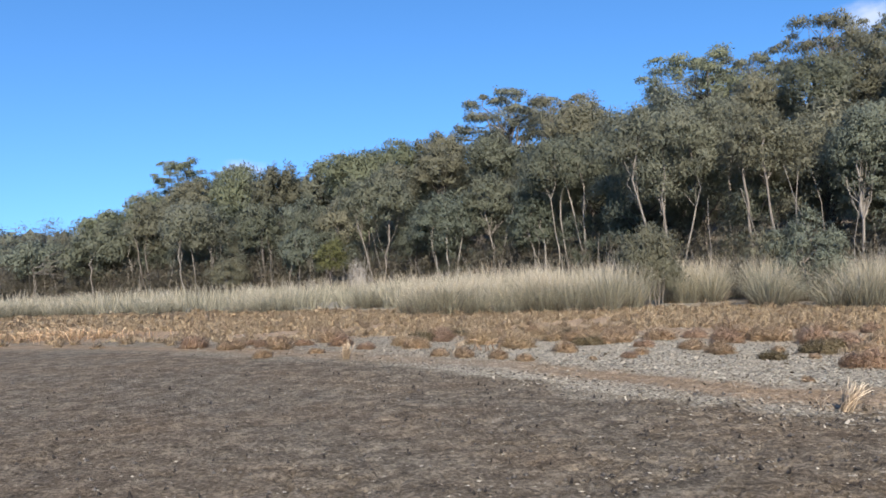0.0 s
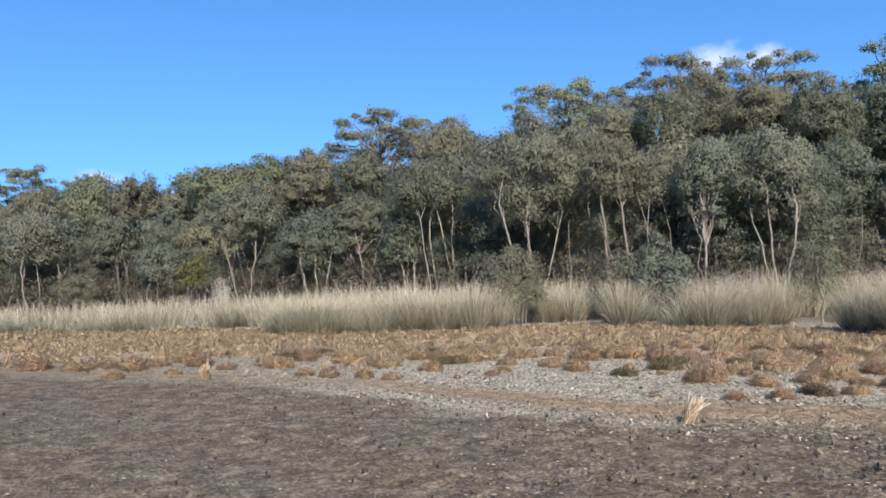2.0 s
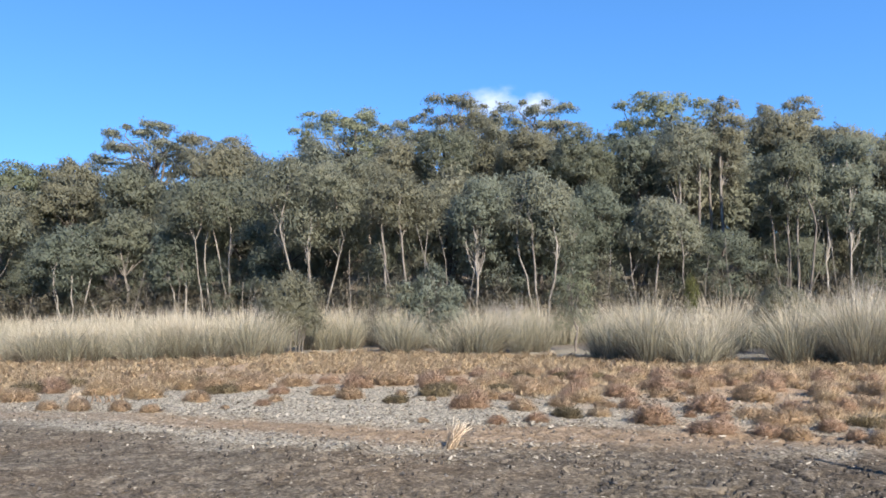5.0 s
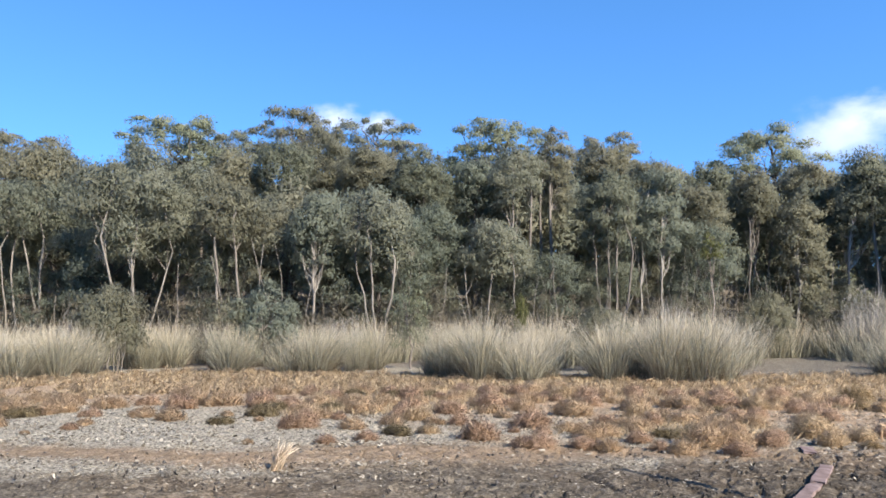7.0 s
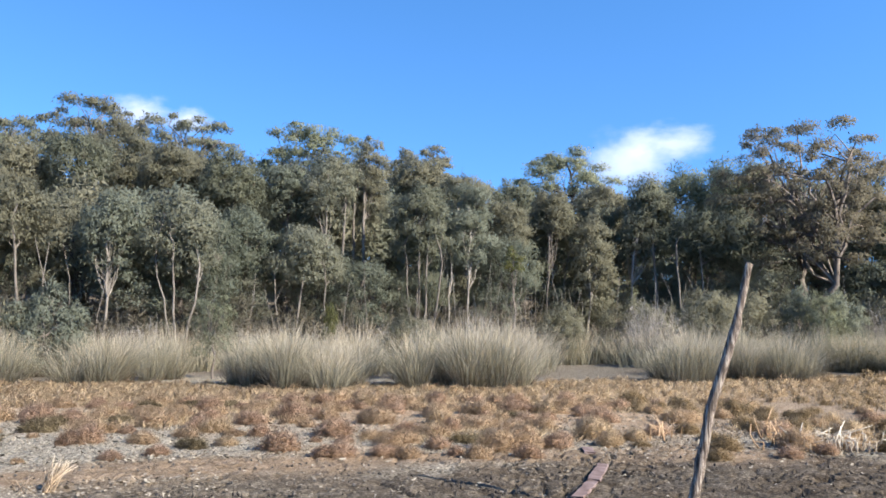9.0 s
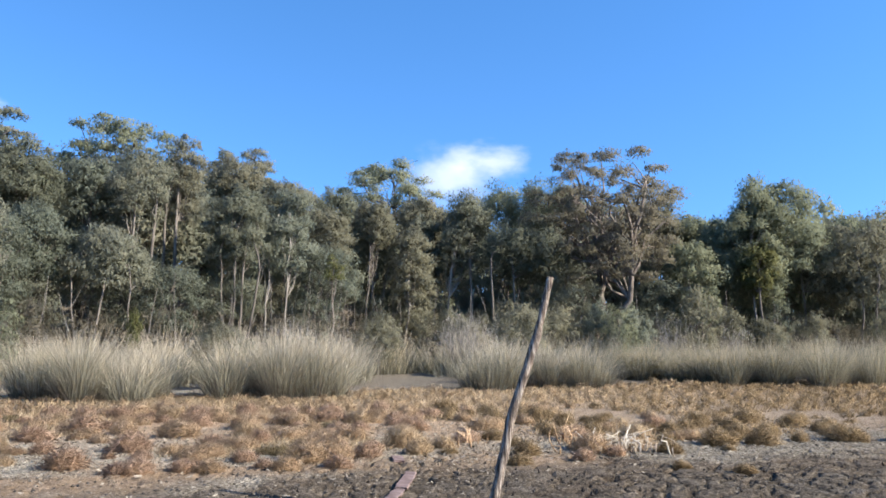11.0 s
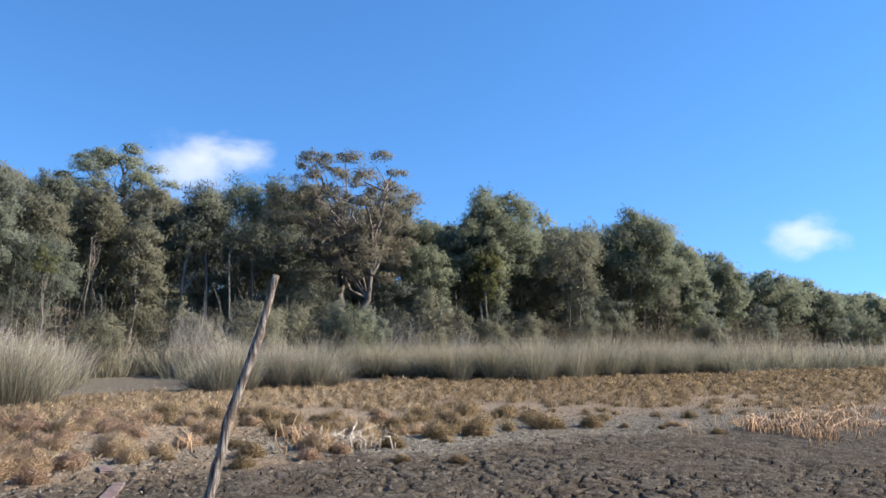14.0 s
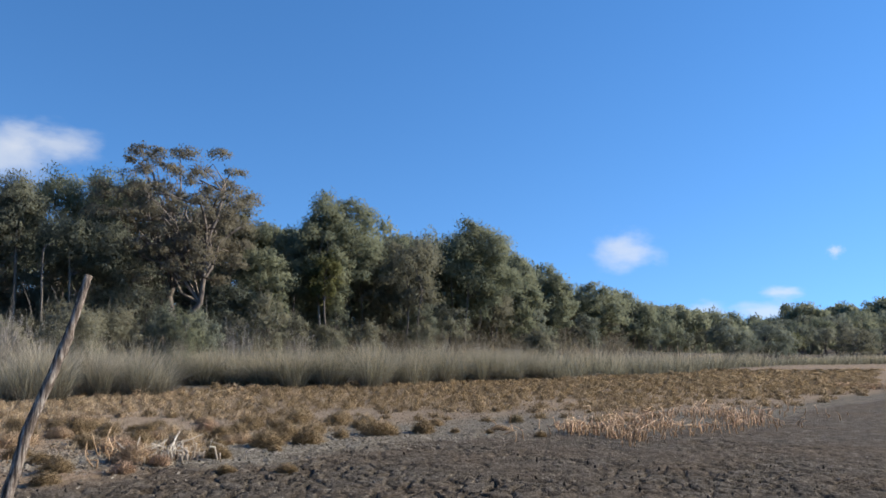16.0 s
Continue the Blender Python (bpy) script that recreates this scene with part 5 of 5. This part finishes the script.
def stalk(rng, t, foot, tall):
    """One dry reed stalk, snapped over at a knee."""
    foot = np.asarray(foot, float)
    way = np.array((rng.normal(0, 0.22), rng.normal(0, 0.22), 1.0))
    h = tall * rng.uniform(0.4, 1.2)
    knee = foot + way * h * 0.75
    end = knee + np.array((rng.normal(0, 0.5), rng.normal(0, 0.5), rng.uniform(-0.4, 0.7))) * h
    end[2] = max(end[2], 0.02)
    t.add([foot, (foot + knee) / 2 + rng.normal(0, 0.01, 3), knee, end], np.array((0.012, 0.012, 0.010, 0.004)) * rng.uniform(0.7, 1.3))


def stubble():
    rng = np.random.default_rng(53)
    # two clumps near the pole, stalk by stalk
    for x, y, n in ((12.25, 2.05, 58), (12.45, 1.5, 24)):
        root = tagged(new("reed_stubble_clump"), "bent bleached reed stalks in the brown grass", "reed stubble", "bleached reed stubble")
        for _ in range(n):
            t = Tubes(4)
            stalk(rng, t, (rng.normal(0, 0.16), rng.normal(0, 0.28), -0.02), 0.25)
            part("stalk", t.mesh("stalk", BLEACHED), root)
        root.location = (x, y, 0)
    # thinner stubble along the mud edge
    t = Tubes(3)
    for (x0, y0), (x1, y1), wide, n in (((13.8, -4.5), (14.7, -6.3), 0.35, 170), ((15.6, -6.2), (19.6, -11.6), 1.0, 800)):
        for _ in range(n):
            u = rng.random()
            x, y = x0 + (x1 - x0) * u + rng.normal(0, wide), y0 + (y1 - y0) * u + rng.normal(0, wide)
            if math.sin(1.7 * x) + math.sin(2.1 * y + 0.6 * x) > -0.6:
                stalk(rng, t, (x, y, -0.02), 0.26)
    for cx, cy, n, w in ((33.5, -25.8, 160, 1.6), (-11.2, 21.2, 260, 1.6), (12.9, 3.1, 12, 0.3), (11.9, 4.4, 10, 0.3), (12.1, 2.8, 8, 0.3), (0.6, 14.7, 10, 0.3), (15.6, -5.4, 60, 0.4)):
        for _ in range(n):
            stalk(rng, t, (cx + rng.normal(0, w), cy + rng.normal(0, 0.35 * w), -0.02), 0.30)
    tagged(new("reed_stubble", t.mesh("reed_stubble", STUBBLE)), "standing bleached reed stubble at the mud edge", "reed stubble", kind="stuff")


def boards():
    """Old boards sunk in the mud, end to end."""
    rng = np.random.default_rng(57)
    for (x0, y0), (x1, y1), w in (((7.15, 3.40), (7.90, 3.60), 0.15), ((7.98, 3.62), (9.06, 4.02), 0.17), ((9.72, 4.52), (10.15, 4.78), 0.18)):
        bm = bmesh.new()
        length = math.hypot(x1 - x0, y1 - y0)
        bmesh.ops.create_cube(bm, size=1, matrix=Matrix.Diagonal((length, w * 0.82, 0.03, 1)))
        bmesh.ops.subdivide_edges(bm, edges=[e for e in bm.edges if abs(e.verts[0].co.x - e.verts[1].co.x) > 0.1], cuts=9)
        for v in bm.verts:
            v.co.y += rng.normal(0, 0.006)
            v.co.z += rng.normal(0, 0.002)
            if abs(v.co.x) > length * 0.49:
                v.co.x += rng.normal(0, 0.02)
        bmesh.ops.bevel(bm, geom=[e for e in bm.edges if e.is_manifold and e.calc_face_angle(0) > 0.8], offset=0.005, segments=1, affect="EDGES")
        me = bpy.data.meshes.new("sunken_board")
        bm.to_mesh(me)
        bm.free()
        me.materials.append(BOARD)
        ob = tagged(new("sunken_board", me), "faded pinkish board lying sunk in the mud", "board", "old boards in a line")
        ob.matrix_world = pose((x0 + x1) / 2, (y0 + y1) / 2, 0.014, rng.uniform(-3, 3), rng.uniform(-2, 2), math.degrees(math.atan2(y1 - y0, x1 - x0)))


def lumps(rng, centres, size, squash):
    """Small irregular lumps (octahedra with jittered corners)."""
    n = len(centres)
    d = np.array(((1, 0, 0), (-1, 0, 0), (0, 1, 0), (0, -1, 0), (0, 0, 1), (0, 0, -0.6)), float)
    v = d[None] * rng.uniform(0.6, 1.25, (n, 6, 1)) + rng.normal(0, 0.16, (n, 6, 3))
    turn = rng.uniform(0, 6.28, n)
    c, s = np.cos(turn)[:, None], np.sin(turn)[:, None]
    v = np.stack([v[..., 0] * c - v[..., 1] * s, v[..., 0] * s + v[..., 1] * c, v[..., 2] * squash], -1) * np.asarray(size)[:, None, None]
    tri = np.array(((0, 2, 4), (2, 1, 4), (1, 3, 4), (3, 0, 4), (2, 0, 5), (1, 2, 5), (3, 1, 5), (0, 3, 5)))
    return (v + centres[:, None, :]).reshape(-1, 3), (np.arange(n)[:, None, None] * 6 + tri[None]).reshape(-1, 3)


def scatter(rng, n, lo, hi):
    a = rng.uniform(-33, 130, n)
    u = rng.random(n)
    return a, lo(a) + (hi(a) - lo(a)) * u


def litter():
    rng = np.random.default_rng(61)
    a, r = scatter(rng, 3800, lambda q: 4.8 + 0 * q, lambda q: np.minimum(mud_r(q) + 1.5, 15))
    some = rng.random(len(a)) < np.interp(a, (40, 75, 100), (1, 0.6, 0.3))
    a, r = a[some], r[some]
    c = np.stack([r * np.sin(np.radians(a)), r * np.cos(np.radians(a)), np.zeros_like(r)], -1)
    v, f = lumps(rng, c, 0.006 + 0.026 * rng.random(len(r)) ** 3, 0.9)
    tagged(new("mud_clods", build_mesh("mud_clods", v, f, CLOD)), "dark crumbs and stubs of dried mud on the lake bed", "mud clods", kind="stuff")
    # dark stubs of dead stems, and single pale flecks
    a, r = scatter(rng, 420, lambda q: 4.9 + 0 * q, lambda q: np.minimum(mud_r(q) - 0.3, 13))
    c = np.stack([r * np.sin(np.radians(a)), r * np.cos(np.radians(a)), np.full_like(r, 0.01)], -1)
    v, f = lumps(rng, c, rng.uniform(0.010, 0.022, len(r)), 1.9)
    tagged(new("mud_stubs", build_mesh("mud_stubs", v, f, STUB)), "blackened stubs of dead stems in the mud", "stubs", kind="stuff")
    a, r = scatter(rng, 6500, lambda q: 5.0 + 0 * q, lambda q: np.minimum(mud_r(q), 15))
    c = np.stack([r * np.sin(np.radians(a)), r * np.cos(np.radians(a)), np.full_like(r, 0.006)], -1)
    v, f = lumps(rng, c, 0.004 + 0.019 * rng.random(len(r)) ** 2.5, 0.3)
    tagged(new("pale_flecks", build_mesh("pale_flecks", v, f, FLAKE)), "small pale flecks of shell and bark on the mud", "litter", kind="stuff")
    n = 52000
    a = rng.uniform(-20, 112, n)
    m = mud_r(a)
    r = m - 1.6 + (tuft_r(a) + 5.0 - m + 1.6) * rng.random(n)
    edge = np.clip((r - m + 1.3) / 2.0, 0.02, 1) * np.interp(a, (-20, -8, 4, 60, 80, 112), (0.2, 0.5, 1, 1, 0.7, 0.35))
    edge = np.where((np.abs(r - m - 0.95) < 0.55) & (a > 2) & (a < 66), edge * 0.12, edge)
    edge = np.where((r < m + 0.4) & (a > 40) & (a < 85), edge * 0.25, edge)
    keep = rng.random(n) < edge
    a, r = a[keep], r[keep]
    n = len(a)
    p = np.stack([r * np.sin(np.radians(a)), r * np.cos(np.radians(a)), 0.004 + 0.012 * rng.random(n)], -1)
    turn, l_, w_ = rng.uniform(0, 6.28, n), 0.008 + 0.034 * rng.random(n)[:, None] ** 2, 0.005 + 0.014 * rng.random(n)[:, None] ** 2
    u = np.stack([np.cos(turn), np.sin(turn), rng.normal(0, 0.25, n)], -1)
    s = np.stack([-np.sin(turn), np.cos(turn), rng.normal(0, 0.3, n)], -1)
    curl = np.array((0, 0, 1.0)) * l_ * rng.uniform(0.0, 0.35, (n, 1))
    v = np.stack([p - u * l_ - s * w_ + curl, p - s * w_, p + u * l_ - s * w_ * 0.6 + curl, p + u * l_ + s * w_ * 0.6 + curl, p + s * w_, p - u * l_ + s * w_ + curl], 1).reshape(-1, 3)
    f = np.concatenate([np.arange(n)[:, None] * 6 + np.array((0, 1, 4, 5)), np.arange(n)[:, None] * 6 + np.array((1, 2, 3, 4))])
    tagged(new("pale_litter", build_mesh("pale_litter", v, f, FLAKE)), "pale curled flakes of bark and dried mud", "litter", kind="stuff")


def far_ridge():
    """Wooded ridge far beyond the lake's end."""
    rng = np.random.default_rng(67)
    n = 1800
    a = np.concatenate([rng.uniform(-45, -17, 500), rng.uniform(104, 140, 1300)])
    r = np.concatenate([rng.uniform(115, 210, 500), rng.uniform(260, 520, 1300)])
    el = np.where(a < 0, np.interp(a, (-45, -31, -25, -20, -17), (3.9, 3.7, 3.8, 5.0, 6.0)), np.interp(a, (104, 112, 116, 119.5, 122.5, 140), (4.0, 3.3, 2.7, 2.3, 2.1, 2.6)))
    x, y = r * np.sin(np.radians(a)), r * np.cos(np.radians(a))
    z = (r * np.tan(np.radians(el)) - 2.5) * rng.random(n) ** 0.4
    me = leaf_mesh("far_woods", GUM, rng, np.stack([x, y, z], -1), rng.uniform(2.6, 5.0, n), 70, 1.6, 0.75, 0.8, 0.1, core=0.75, level=1)
    tagged(new("far_woods", me), "distant wooded ridge in grey-green", "woods", kind="stuff")


def clouds():
    m, n, l, b = material("cloud_white", 1.0, 0.0)
    tc, sep = n.new("ShaderNodeTexCoord"), n.new("ShaderNodeSeparateXYZ")
    info = n.new("ShaderNodeObjectInfo")
    add = n.new("ShaderNodeVectorMath")
    l.new(tc.outputs["Object"], add.inputs[0])
    l.new(info.outputs["Location"], add.inputs[1])
    f = noise_tex(n, l, add.outputs[0], 1.3, 6.0, 0.55)
    ln = n.new("ShaderNodeVectorMath")
    ln.operation = "LENGTH"
    l.new(tc.outputs["Object"], ln.inputs[0])
    d = arith(n, l, "SUBTRACT", 1.0, ln.outputs["Value"])
    s = arith(n, l, "ADD", arith(n, l, "MULTIPLY", d, 1.1), arith(n, l, "MULTIPLY", arith(n, l, "SUBTRACT", f, 0.5), 1.5))
    k = n.new("ShaderNodeMapRange")
    k.interpolation_type = "SMOOTHSTEP"
    l.new(s, k.inputs["Value"])
    k.inputs["From Min"].default_value, k.inputs["From Max"].default_value, k.inputs["To Max"].default_value = 0.05, 1.08, 0.58
    e, t, x = n.new("ShaderNodeEmission"), n.new("ShaderNodeBsdfTransparent"), n.new("ShaderNodeMixShader")
    e.inputs["Color"].default_value, e.inputs["Strength"].default_value = (0.95, 0.97, 1.0, 1), 0.52
    l.new(k.outputs[0], x.inputs[0])
    l.new(t.outputs[0], x.inputs[1])
    l.new(e.outputs[0], x.inputs[2])
    l.new(x.outputs[0], n["Material Output"].inputs["Surface"])
    for az, el, w, h in ((66.6, 12.6, 4.3, 3.0), (70.0, 13.9, 4.0, 1.9), (30.4, 15.6, 2.6, 1.5), (33.6, 15.2, 2.2, 1.2), (112.0, 7.6, 3.1, 1.9), (126.1, 7.0, 0.7, 0.6), (117.3, 2.9, 2.2, 1.2), (121.6, 2.9, 3.2, 1.1), (122.6, 4.3, 1.7, 0.7), (-14.8, 7.9, 2.6, 0.9)):
        far = 3500.0
        c = Vector((*polar(az, far * math.cos(radians(el))), far * math.sin(radians(el))))
        bm = bmesh.new()
        bmesh.ops.create_grid(bm, x_segments=1, y_segments=1, size=1.0)
        me = bpy.data.meshes.new("cloud_backdrop")
        bm.to_mesh(me)
        bm.free()
        me.materials.append(m)
        ob = tagged(new("cloud_backdrop", me), "soft white cloud low in a blue sky", "cloud", kind="structure")
        ob.matrix_world = look(c, (0, 0, 0)) @ Matrix.Diagonal((far * math.tan(radians(w)), far * math.tan(radians(h)), 1, 1))
        ob.visible_shadow = False


clouds()
far_ridge()
standing_gums()
forest()
undergrowth()
shrubs()
reeds()
leaning_pole()
boards()
straw_tuft()
stubble()
tussocks()
short_grass()
litter()
